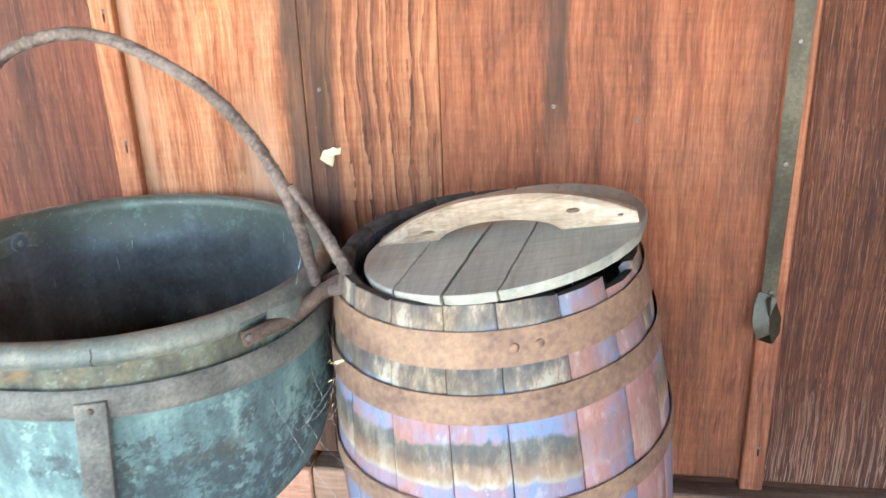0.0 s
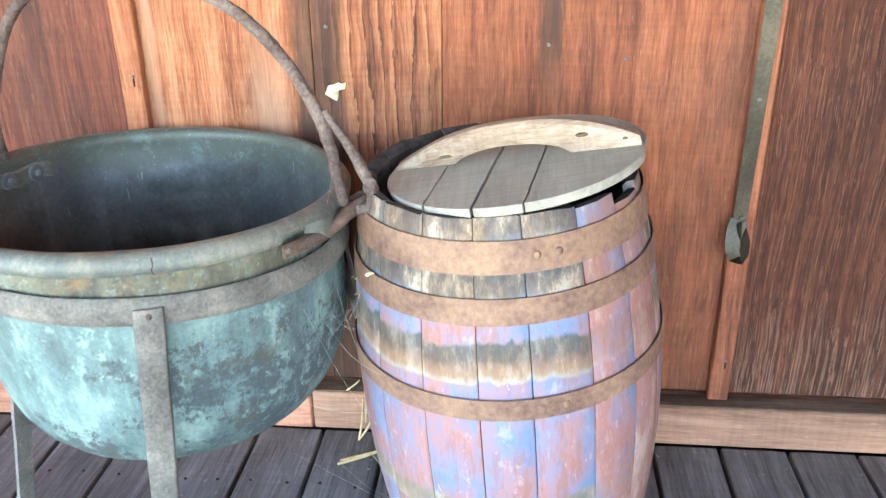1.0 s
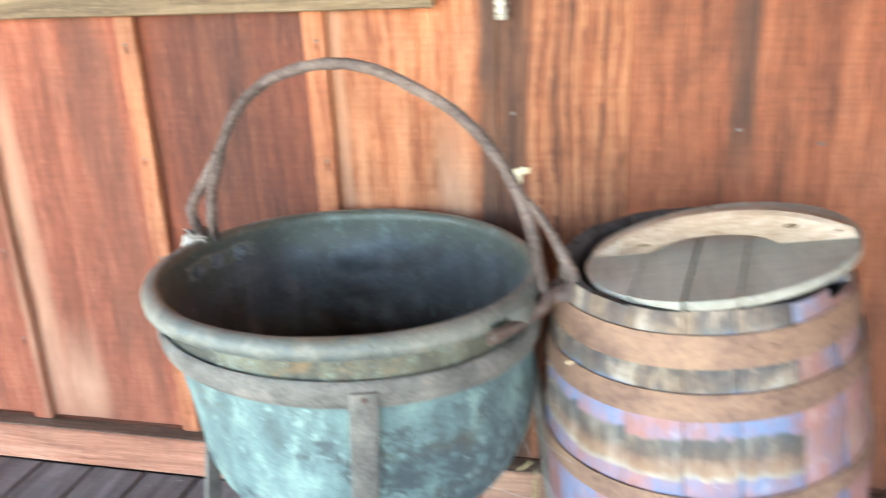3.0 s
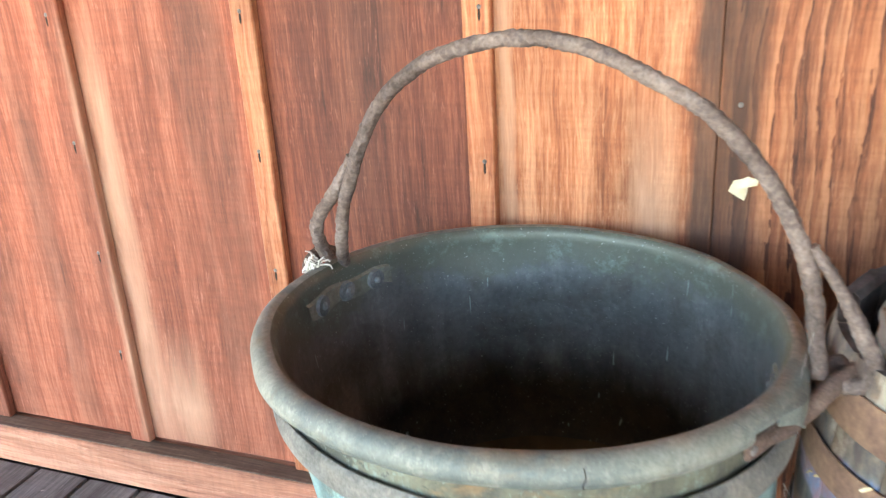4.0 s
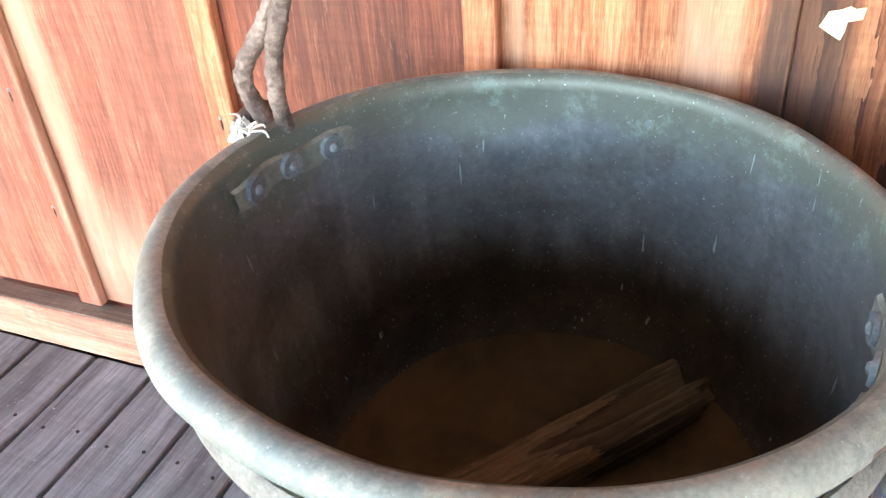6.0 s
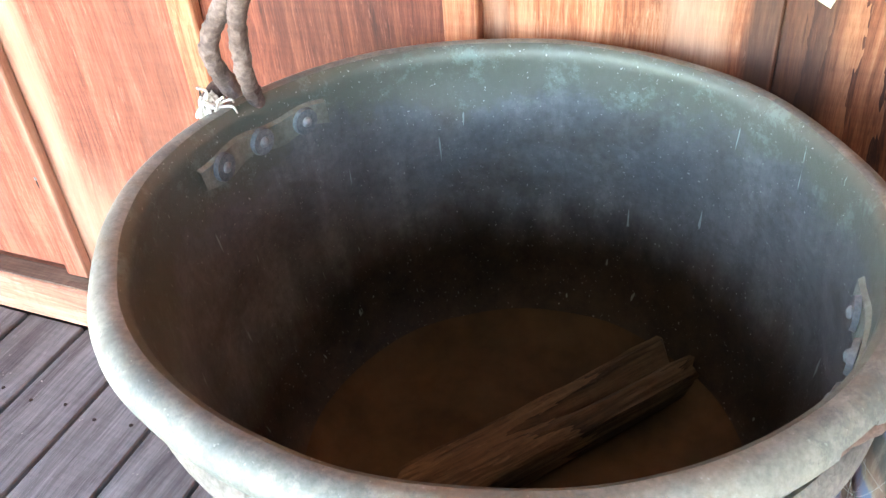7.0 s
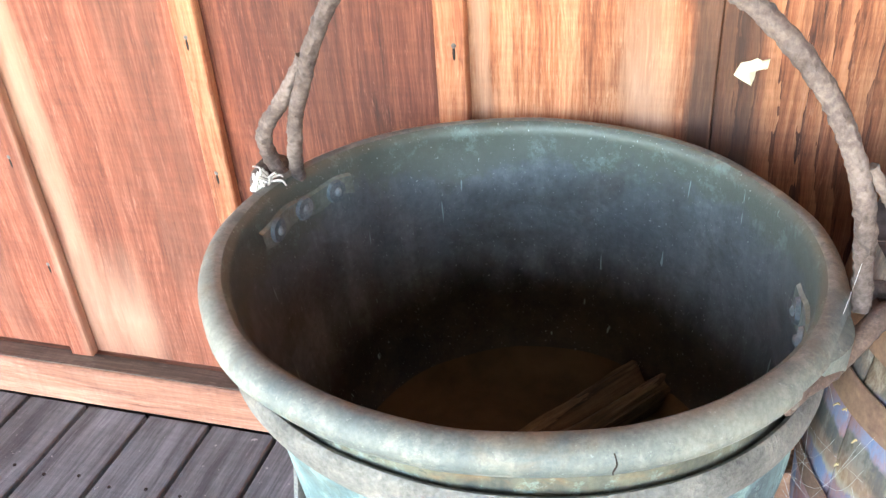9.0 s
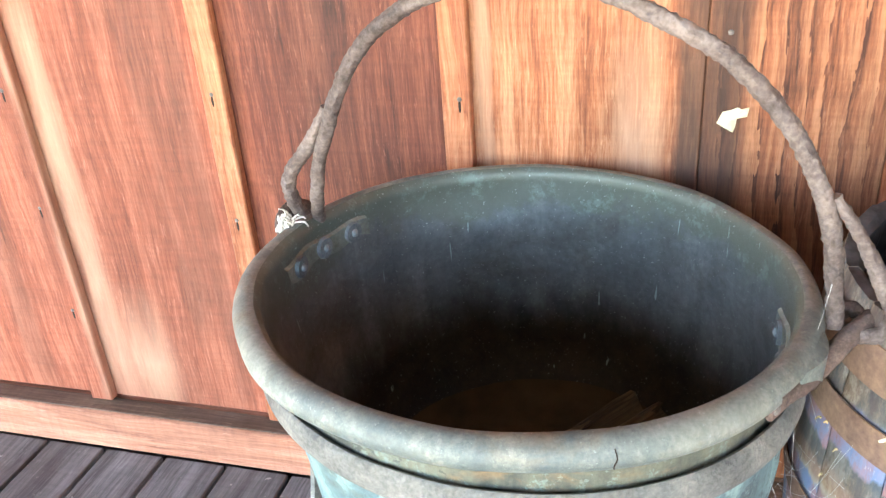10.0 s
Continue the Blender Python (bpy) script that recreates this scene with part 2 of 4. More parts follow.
def patina(name, dark, green, pale, brown, cover=0.5, rough=0.55, metal=0.25, scale=1.0, specks=0.0, olive=0.0, drips=0.0, flaky=1.0, residue_shade=0.0):
    """Old copper: dark metal, verdigris in cloudy patches and crisp flakes, some brown."""
    m, nt, b = mat(name, rough, metal)
    v = coords(nt)
    big = fuzz(nt, v, 4.5 * scale, 6, 0.65, 0.3)
    flake = fuzz(nt, v, 26.0 * scale, 15, 0.82, 0.0)
    grit = fuzz(nt, v, 45.0 * scale, 10, 0.78)
    fine = fuzz(nt, v, 140.0 * scale, 6, 0.7)
    streak = fuzz(nt, coords(nt, (1, 1, 0.25)), 14.0 * scale, 8, 0.7)
    f = maths(nt, "ADD", maths(nt, "MULTIPLY", big, 0.5), maths(nt, "MULTIPLY", streak, 0.5))
    half = tuple((p + q) / 2 for p, q in zip(dark, green))
    col = ramp(nt, f, (cover - 0.11, dark), (cover - 0.04, half), (cover + 0.03, green), (cover + 0.13, pale))
    patch = fuzz(nt, v, 3.2 * scale, 2, 0.5)
    bare = maths(nt, "ADD", maths(nt, "MULTIPLY", flake, 0.5), maths(nt, "MULTIPLY", patch, 0.5))
    col = mix(nt, maths(nt, "MULTIPLY", ramp(nt, bare, (0.458, 1.0), (0.468, 0.0)), 0.92 * flaky), col, dark)
    crust = maths(nt, "ADD", maths(nt, "MULTIPLY", grit, 0.6), maths(nt, "MULTIPLY", streak, 0.4))
    col = mix(nt, maths(nt, "MULTIPLY", ramp(nt, crust, (0.54, 0.0), (0.562, 1.0)), 0.75 * flaky), col, pale)
    rust = fuzz(nt, coords(nt, (1, 1, 1.6)), 7.0 * scale, 5, 0.65, 0.5)
    col = mix(nt, maths(nt, "MULTIPLY", ramp(nt, rust, (0.56, 0.0), (0.70, 1.0)), 0.6), col, brown)
    col = mix(nt, 0.4, col, ramp(nt, fine, (0.35, 0.40), (0.65, 1.1)), "MULTIPLY")
    if olive:
        high = maths(nt, "ADD", axis_of(nt, 2), maths(nt, "MULTIPLY", maths(nt, "SUBTRACT", big, 0.5), 0.30))
        high = maths(nt, "ADD", high, maths(nt, "MULTIPLY", maths(nt, "SUBTRACT", flake, 0.5), 0.08))
        k = maths(nt, "DIVIDE", maths(nt, "SUBTRACT", high, 0.626), 0.022, clamp=True)
        col = mix(nt, maths(nt, "MULTIPLY", k, olive), col, mix(nt, ramp(nt, flake, (0.53, 0.0), (0.60, 1.0)), (0.120, 0.128, 0.096), (0.19, 0.24, 0.20)))
    # brown residue low down, darkened further to paint in the bowl's inner shade
    if residue_shade:
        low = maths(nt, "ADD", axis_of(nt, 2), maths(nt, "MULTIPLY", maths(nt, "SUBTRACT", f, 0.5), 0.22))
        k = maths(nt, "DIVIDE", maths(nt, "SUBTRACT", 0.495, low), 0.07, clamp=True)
        col = mix(nt, maths(nt, "MULTIPLY", k, residue_shade), col, mix(nt, ramp(nt, flake, (0.42, 0.0), (0.6, 1.0)), (0.016, 0.0115, 0.0075), (0.060, 0.042, 0.025)))
    if drips:
        d = fuzz(nt, coords(nt, (1, 1, 0.10)), 115, 2, 0.5)
        col = mix(nt, maths(nt, "MULTIPLY", ramp(nt, d, (0.73, 0.0), (0.75, 1.0)), drips), col, (0.40, 0.52, 0.48))
    if specks:
        dots = fuzz(nt, v, 320, 2, 0.5)
        col = mix(nt, maths(nt, "MULTIPLY", ramp(nt, dots, (0.70, 0.0), (0.73, 1.0)), specks), col, (0.55, 0.60, 0.56))
    put(nt, b.inputs["Base Color"], col)
    put(nt, b.inputs["Roughness"], maths(nt, "ADD", maths(nt, "MULTIPLY", flake, 0.3), rough - 0.12))
    relief(nt, b, maths(nt, "ADD", maths(nt, "MULTIPLY", flake, 0.7), maths(nt, "MULTIPLY", fine, 0.3)), 0.3, 0.004)
    return m


COPPER_OUT = patina("copper_outside", (0.085, 0.112, 0.125), (0.185, 0.285, 0.288), (0.33, 0.475, 0.45), (0.14, 0.125, 0.085), 0.475, scale=1.12)
# the last value paints shade and brown residue into the lower wall
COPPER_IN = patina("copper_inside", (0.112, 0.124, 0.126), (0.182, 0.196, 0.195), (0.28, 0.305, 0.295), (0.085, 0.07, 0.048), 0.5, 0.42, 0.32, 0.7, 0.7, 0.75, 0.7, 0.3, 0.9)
COPPER_PLATE = patina("copper_plate", (0.17, 0.19, 0.155), (0.27, 0.295, 0.25), (0.36, 0.39, 0.34), (0.12, 0.11, 0.08), 0.48, 0.5, 0.15, 1.2, 0.0, 0.0, 0.0, 0.4)
COPPER_RIM = patina("copper_rim", (0.108, 0.132, 0.132), (0.22, 0.232, 0.205), (0.325, 0.325, 0.28), (0.24, 0.185, 0.125), 0.465, 0.5, 0.1, 1.7, 0.3, 0.0, 0.0, 0.5)
COPPER_NECK = patina("copper_neck", (0.06, 0.066, 0.058), (0.165, 0.162, 0.118), (0.23, 0.29, 0.26), (0.34, 0.20, 0.09), 0.50, 0.6, 0.1, 1.6)


def iron(name, dark, mid, light, rough=0.75, scale=1.0, metal=0.2, bump=0.5):
    m, nt, b = mat(name, rough, metal)
    v = coords(nt, (1, 1, 1), 5.0)
    big, fine = fuzz(nt, v, 9 * scale, 5, 0.6, 0.3), fuzz(nt, v, 130 * scale, 5, 0.65)
    col = ramp(nt, maths(nt, "ADD", maths(nt, "MULTIPLY", big, 0.6), maths(nt, "MULTIPLY", fine, 0.4)), (0.36, dark), (0.5, mid), (0.64, light))
    put(nt, b.inputs["Base Color"], col)
    relief(nt, b, maths(nt, "ADD", maths(nt, "MULTIPLY", fine, 0.6), maths(nt, "MULTIPLY", big, 0.6)), bump, 0.003)
    return m


IRON = iron("stand_iron", (0.095, 0.092, 0.086), (0.185, 0.178, 0.162), (0.31, 0.285, 0.25), scale=1.5, bump=1.0)
BAIL_IRON = iron("bail_iron", (0.058, 0.041, 0.036), (0.150, 0.112, 0.100), (0.28, 0.22, 0.195), 0.8, 1.3, 0.15, 1.0)
LUG_IRON = iron("lug_iron", (0.055, 0.036, 0.029), (0.125, 0.082, 0.068), (0.23, 0.155, 0.125), 0.8, 2.0)
HOOP_IRON = iron("hoop_rust", (0.13, 0.074, 0.054), (0.245, 0.146, 0.104), (0.375, 0.235, 0.150), 0.72, 0.8, 0.1, 0.35)
RIVET_METAL = iron("rivet_metal", (0.085, 0.10, 0.105), (0.165, 0.185, 0.19), (0.26, 0.285, 0.285), 0.6, 2.0, 0.05)
STRAP_METAL = iron("strap_brass", (0.026, 0.021, 0.013), (0.048, 0.040, 0.026), (0.095, 0.082, 0.055), 0.42, 1.2, 0.3, 0.3)
BOLT_METAL = iron("bolt_metal", (0.30, 0.29, 0.24), (0.48, 0.47, 0.41), (0.62, 0.61, 0.55), 0.45, 2.0, 0.5, 0.2)
NAIL_METAL = iron("nail_metal", (0.06, 0.05, 0.045), (0.16, 0.14, 0.13), (0.3, 0.28, 0.26), 0.6, 3.0)


def plain(name, a, c, scale=40.0, rough=0.85):
    m, nt, b = mat(name, rough)
    put(nt, b.inputs["Base Color"], ramp(nt, fuzz(nt, coords(nt, (1, 1, 1), 3.0), scale, 5, 0.6), (0.35, a), (0.65, c)))
    return m


STRAW = plain("straw", (0.42, 0.30, 0.14), (0.66, 0.54, 0.32))
STRING = plain("string", (0.48, 0.43, 0.36), (0.75, 0.72, 0.66))
FLAKE = plain("flake", (0.62, 0.48, 0.28), (0.78, 0.68, 0.48))
WEB = plain("web", (0.55, 0.55, 0.53), (0.7, 0.7, 0.68))
DUST = plain("dust", (0.062, 0.041, 0.020), (0.120, 0.080, 0.041), 14.0, 0.95)
RUST = plain("nail_rust", (0.012, 0.008, 0.006), (0.035, 0.02, 0.014), 90.0, 0.9)
DARK_GREY_WOOD = plain("dark_grey_wood", (0.020, 0.018, 0.017), (0.085, 0.08, 0.082), 30.0, 0.85)
EARTH = plain("earth", (0.30, 0.25, 0.18), (0.46, 0.40, 0.30), 1.5, 0.95)


def stave_paint():
    """Worn lavender, pink and blue paint with weathered bands where hoops once sat."""
    m, nt, b = mat("stave_paint", 0.68)
    v = coords(nt, (1, 1, 0.22), 4.0)
    streak = fuzz(nt, v, 26, 7, 0.65, 0.3)
    cloud = fuzz(nt, coords(nt, (1, 1, 0.55), 2.0), 13, 6, 0.65)
    turn = maths(nt, "DIVIDE", maths(nt, "ADD", maths(nt, "ARCTAN2", axis_of(nt, 1), axis_of(nt, 0)), radians(439)), radians(20))
    across = maths(nt, "FRACT", turn)
    f = maths(nt, "ADD", maths(nt, "MULTIPLY", streak, 0.35), maths(nt, "MULTIPLY", cloud, 0.75))
    f = maths(nt, "SUBTRACT", f, maths(nt, "MULTIPLY", across, 0.075))
    info = nt.nodes.new("ShaderNodeObjectInfo")
    f = maths(nt, "ADD", f, maths(nt, "MULTIPLY", maths(nt, "SUBTRACT", info.outputs["Random"], 0.5), 0.05))
    f = maths(nt, "ADD", f, maths(nt, "MULTIPLY", band(nt, turn, 20.2, 0.9, 0.3), 0.075))
    col = ramp(nt, f, (0.40, (0.15, 0.215, 0.365)), (0.46, (0.205, 0.22, 0.335)), (0.51, (0.265, 0.195, 0.255)), (0.57, (0.345, 0.19, 0.195)), (0.63, (0.325, 0.15, 0.13)), (0.72, (0.43, 0.30, 0.27)))
    wear = fuzz(nt, v, 45, 8, 0.75)
    col = mix(nt, maths(nt, "MULTIPLY", ramp(nt, wear, (0.51, 0.0), (0.60, 1.0)), 0.62), col, (0.27, 0.125, 0.10))
    scuff = fuzz(nt, coords(nt, (1, 1, 0.5), 6.0), 38, 9, 0.75)
    col = mix(nt, maths(nt, "MULTIPLY", ramp(nt, scuff, (0.58, 0.0), (0.64, 1.0)), 0.4), col, (0.46, 0.40, 0.42))
    col = mix(nt, maths(nt, "MULTIPLY", ramp(nt, scuff, (0.38, 1.0), (0.42, 0.0)), 0.4), col, (0.11, 0.16, 0.30))
    fleck = fuzz(nt, coords(nt, (1, 1, 0.3), 6.0), 110, 4, 0.7)
    col = mix(nt, maths(nt, "MULTIPLY", ramp(nt, fleck, (0.65, 0.0), (0.69, 1.0)), 0.4), col, (0.60, 0.52, 0.50))
    grime = ramp(nt, fuzz(nt, coords(nt, (1, 1, 0.35), 2.0), 32, 9, 0.75), (0.40, (0.024, 0.028, 0.025)), (0.47, (0.075, 0.078, 0.062)), (0.53, (0.19, 0.145, 0.095)), (0.60, (0.40, 0.36, 0.28)))
    h = maths(nt, "ADD", axis_of(nt, 2), maths(nt, "MULTIPLY", maths(nt, "SUBTRACT", wear, 0.5), 0.022))
    h = maths(nt, "ADD", h, maths(nt, "MULTIPLY", maths(nt, "SUBTRACT", cloud, 0.5), 0.05))
    h = maths(nt, "ADD", h, maths(nt, "MULTIPLY", maths(nt, "SUBTRACT", info.outputs["Random"], 0.5), 0.012))
    # the bands fade out on the two staves whose paint has lasted
    kept = maths(nt, "SUBTRACT", 1.0, maths(nt, "MULTIPLY", band(nt, turn, 20.0, 0.9, 0.15), 0.75))
    for c, half, soft, soot, tint, share in BANDS:
        u = maths(nt, "DIVIDE", maths(nt, "SUBTRACT", h, c - half), 2 * half, clamp=True)
        worn = ramp(nt, u, (0.0, (0.50, 0.44, 0.35)), (0.16, (0.38, 0.235, 0.13)), (0.42, (0.26, 0.145, 0.085)), (0.62, (0.085, 0.070, 0.05)), (1.0, (0.07, 0.085, 0.078)))
        k = maths(nt, "MULTIPLY", band(nt, h, c, half, soft), kept)
        col = mix(nt, maths(nt, "MULTIPLY", k, 0.88), col, mix(nt, share, mix(nt, soot, worn, tint), grime))
    put(nt, b.inputs["Base Color"], col)
    relief(nt, b, streak, 0.3, 0.003)
    return m


# heights along the barrel of the old weathered bands: centre, half width, soft edge, tint and its share, share of grime
SOOT, CREAM = (0.05, 0.058, 0.050), (0.46, 0.39, 0.30)
BANDS = ((0.722, 0.03, 0.012, 0.3, SOOT, 0.75), (0.634, 0.022, 0.008, 0.35, SOOT, 0.75), (0.514, 0.028, 0.006, 0.0, SOOT, 0.4), (0.245, 0.020, 0.006, 0.7, CREAM, 0.5))
STAVE = stave_paint()


# ---- builders ----
def part(name, bm, material, parent=None, label="", smooth=True):
    me = bpy.data.meshes.new(name)
    bm.to_mesh(me)
    bm.free()
    if smooth:
        me.shade_smooth()
        me.set_sharp_from_angle(angle=radians(38))
    me.materials.append(material)
    ob = new(name, me)
    if parent:
        ob.parent = parent
    return tagged(ob, label) if label else ob


def block(x0, x1, y0, y1, z0, z1, bevel=0.002, wobble=0.0, seed=0):
    bm = bmesh.new()
    bmesh.ops.create_cube(bm, size=1.0, matrix=Matrix.Translation(((x0 + x1) / 2, (y0 + y1) / 2, (z0 + z1) / 2)) @ Matrix.Diagonal((x1 - x0, y1 - y0, z1 - z0, 1)))
    if bevel:
        bmesh.ops.bevel(bm, geom=bm.edges[:], offset=bevel, segments=1, affect="EDGES", profile=0.5)
    if wobble:
        for v in bm.verts:
            v.co += noise.noise_vector(v.co * 9 + Vector((seed, seed * 2.3, 0))) * wobble
    return bm


def tube(points, radius, sides=10, smooth=6, rough=0.0, closed=False):
    """A round rod through the points; radius is one number or one for each point."""
    pts = [Vector(p) for p in points]
    rad = list(radius) if isinstance(radius, (list, tuple)) else [radius] * len(pts)
    line, rr = [], []
    n = len(pts)
    for i in range(n if closed else n - 1):
        p0, p1, p2, p3 = (pts[(i + k) % n] if closed else pts[min(max(i + k, 0), n - 1)] for k in (-1, 0, 1, 2))
        for s in range(smooth):
            u = s / smooth
            line.append(0.5 * (2 * p1 + (p2 - p0) * u + (2 * p0 - 5 * p1 + 4 * p2 - p3) * u * u + (3 * p1 - p0 - 3 * p2 + p3) * u ** 3))
            rr.append(rad[i] * (1 - u) + rad[(i + 1) % n] * u)
    if not closed:
        line.append(pts[-1]), rr.append(rad[-1])
    bm = bmesh.new()
    rings, side = [], None
    for i, p in enumerate(line):
        a, c = (line[i - 1], line[(i + 1) % len(line)]) if closed else (line[max(i - 1, 0)], line[min(i + 1, len(line) - 1)])
        d = (c - a).normalized()
        side = (d.orthogonal() if side is None else side - d * side.dot(d)).normalized()
        up = d.cross(side)
        ring = []
        for k in range(sides):
            w = 2 * math.pi * k / sides
            q = p + (side * math.cos(w) + up * math.sin(w)) * rr[i]
            if rough:
                q += noise.noise_vector(q * 170) * rough + noise.noise_vector(q * 45) * rough * 0.5
            ring.append(bm.verts.new(q))
        rings.append(ring)
    for i in range(len(rings) if closed else len(rings) - 1):
        a, c = rings[i], rings[(i + 1) % len(rings)]
        for k in range(sides):
            bm.faces.new((a[k], a[(k + 1) % sides], c[(k + 1) % sides], c[k]))
    if not closed:
        bm.faces.new(rings[0][::-1]), bm.faces.new(rings[-1])
    bmesh.ops.recalc_face_normals(bm, faces=bm.faces[:])
    return bm


def lathe(profile, shape, sides=96, dent=0.0, closed=False, start=0.0, sweep=2 * math.pi):
    """Turn (radius, height) pairs round z; shape(angle, height) scales the radius."""
    bm = bmesh.new()
    full = sweep > 6.28
    rows = []
    for r, z in profile:
        row = []
        for k in range(sides if full else sides + 1):
            a = start + sweep * k / sides
            q = Vector((math.cos(a), math.sin(a), 0)) * (r * shape(a, z)) + Vector((0, 0, z))
            if dent:
                q += Vector((math.cos(a), math.sin(a), 0)) * (noise.noise(q * 6) + 0.5 * noise.noise(q * 14)) * dent
            row.append(bm.verts.new(q))
        rows.append(row)
    m = len(rows[0])
    for i in range(len(rows) if closed else len(rows) - 1):
        a, c = rows[i], rows[(i + 1) % len(rows)]
        for k in range(m if full else m - 1):
            bm.faces.new((a[k], a[(k + 1) % m], c[(k + 1) % m], c[k]))
    bmesh.ops.recalc_face_normals(bm, faces=bm.faces[:])
    return bm


def thing(name, label, category, at=(0, 0, 0), tilt=None, group=""):
    ob = new(name)
    ob.matrix_world = Matrix.Translation(at) @ (tilt or Matrix())
    return tagged(ob, label, category, group)


# ---- setting ----
tagged(part("ground", block(-60, 60, -60, 60, -0.9, -0.6, 0), EARTH), kind="structure", label="pale dry earth round the raised porch", category="ground")
FLOOR = tagged(part("floor", block(-3.2, 3.2, -2.3, 1.72, -0.2, -0.035, 0), plain("joist", (0.02, 0.017, 0.015), (0.045, 0.04, 0.035))),
               "dark weathered timber deck of parallel boards", "floor", kind="structure")
WALL = tagged(part("wall_north", block(-3.2, 3.2, 1.665, 1.80, -0.2, 2.5, 0), W_DARK),
              "red-brown vertical board and batten timber wall", "wall", kind="structure")
# two walls out of view, added to hold back light from the sides
tagged(part("wall_east", block(3.2, 3.35, -2.2, 1.8, -0.2, 2.5, 0), W_DARK), "unseen timber end wall added to block side light", "wall", kind="structure")
tagged(part("wall_west", block(-3.35, -3.2, 0.5, 1.8, -0.2, 2.5, 0), W_DARK), "unseen timber end wall added to block side light", "wall", kind="structure")
# ceiling out of view, added so that skylight comes in low from the front
tagged(part("ceiling", block(-3.35, 3.35, -2.5, 1.8, 2.5, 2.58, 0), W_ROOF), "unseen timber ceiling added to shut out high light", "ceiling", kind="structure")

SEAMS = [(-3.18, W_MID), (-2.55, W_DARK), (-2.15, W_MID), (-1.755, W_MID), (-1.352, W_MID), (-0.943, W_DARK), (-0.537, W_ORANGE),
         (-0.184, W_RIDGED), (0.062, W_SMOOTH), (0.646, W_ROUGH), (1.022, W_ROUGH), (1.42, W_DARK), (1.82, W_MID), (2.4, W_DARK), (3.18, None)]
for (xa, m), (xb, _) in zip(SEAMS, SEAMS[1:]):
    ga, gb = (0.0004 if x in (0.062, -0.184) else 0.0015 for x in (xa, xb))
    bm = block(xa + ga, xb - gb, 1.642 + random.uniform(-0.001, 0.001), 1.664, 0.107 + random.uniform(-0.003, 0.003), 2.49, 0.002)
    part("board", bm, m, WALL)
BATTENS = ((-2.55, 0.05), (-2.15, 0.05), (-1.755, 0.05), (-1.354, 0.052), (-0.945, 0.043), (-0.538, 0.045), (0.648, 0.043), (1.022, 0.046), (1.42, 0.05), (1.82, 0.05))
for i, (x, w) in enumerate(BATTENS):
    part("batten", block(x - w / 2, x + w / 2, 1.621, 1.6415, 0.104 + 0.003 * math.sin(i * 5), 2.49, 0.003), W_BATTEN_RED if x > 0 else W_MID if x < -1.0 else W_BATTEN, WALL)
    for z in (0.33, 0.555, 0.782, 1.02, 1.3, 1.6) if x not in (0.648,) else (0.2, 1.3):
        bm = bmesh.new()
        bmesh.ops.create_uvsphere(bm, u_segments=8, v_segments=5, radius=0.0038, matrix=Matrix.Translation((x + (w * 0.12 if x > -0.7 else -0.002), 1.621, z)) @ Matrix.Diagonal((1, 0.5, 1, 1)))
        part("nail", bm, NAIL_METAL, WALL)
        bm = bmesh.new()
        bmesh.ops.create_uvsphere(bm, u_segments=8, v_segments=6, radius=0.0036, matrix=Matrix.Translation((x + (w * 0.12 if x > -0.7 else -0.002), 1.6212, z - 0.011)) @ Matrix.Diagonal((0.8, 0.12, 3.2, 1)))
        part("nail_stain", bm, RUST, WALL)
part("rail", block(-3.19, -0.292, 1.596, 1.6205, 1.077, 1.175, 0.003), W_RAIL, WALL, "pale greenish-tan horizontal timber rail")
part("baseboard", block(-3.19, -0.2305, 1.592, 1.664, 0.0, 0.097, 0.004), W_SILL, WALL)
part("baseboard", block(-0.2275, 3.19, 1.594, 1.664, 0.0, 0.096, 0.004), W_SILL_GREY, WALL)
for xa, xb in ((-3.19, -0.232), (-0.226, 3.19)):
    part("ledge", block(xa, xb, 1.597, 1.6405, 0.0972, 0.1005, 0.0012), W_LEDGE, WALL, "dark dirty top of the baseboard")
deck_mesh = None
for i in range(-11, 32):
    xa = -1.5 + 0.1438 * i
    if xa < -3.2 or xa > 3.05:
        continue
    if deck_mesh is None:
        p = part("plank", block(0.0038, 0.14, -2.3, 1.5915, -0.034, 0, 0.003), W_DECK, FLOOR)
        deck_mesh = p.data
    else:
        p = new("plank", deck_mesh)
        p.parent = FLOOR
    p.location = (xa, 0, random.uniform(-0.0012, 0))

nail_mesh = None
for i in range(-3, 20):
    for dx in (0.034, 0.107):
        for y in (1.41, 0.80):
            if nail_mesh is None:
                bm = bmesh.new()
                bmesh.ops.create_cone(bm, cap_ends=True, segments=10, radius1=0.0036, radius2=0.003, depth=0.0014)
                n = part("nail", bm, RUST, FLOOR)
                nail_mesh = n.data
            else:
                n = new("nail", nail_mesh)
                n.parent = FLOOR
            n.location = (-1.5 + 0.1438 * i + dx + random.uniform(-0.005, 0.005), y + random.uniform(-0.008, 0.008), 0.0004)

# ---- copper kettle ----


def ease(x):
    x = min(max(x, 0.0), 1.0)
    return x * x * (3 - 2 * x)


def oval(a, z):
    """The mouth is out of round and sits a little off the belly's middle; the belly is round."""
    c = math.cos
    d = -0.0068 - 0.015 * c(a) - 0.010 * math.sin(a) - 0.0005 * c(2 * a) - 0.0016 * math.sin(2 * a) - 0.0017 * math.sin(3 * a)
    return 1 + ease((z - 0.47) / 0.19) * d / 0.32


KETTLE = thing("kettle", "large open copper kettle with blue-green patina and rolled rim", "kettle", (-0.368, 1.297, 0))


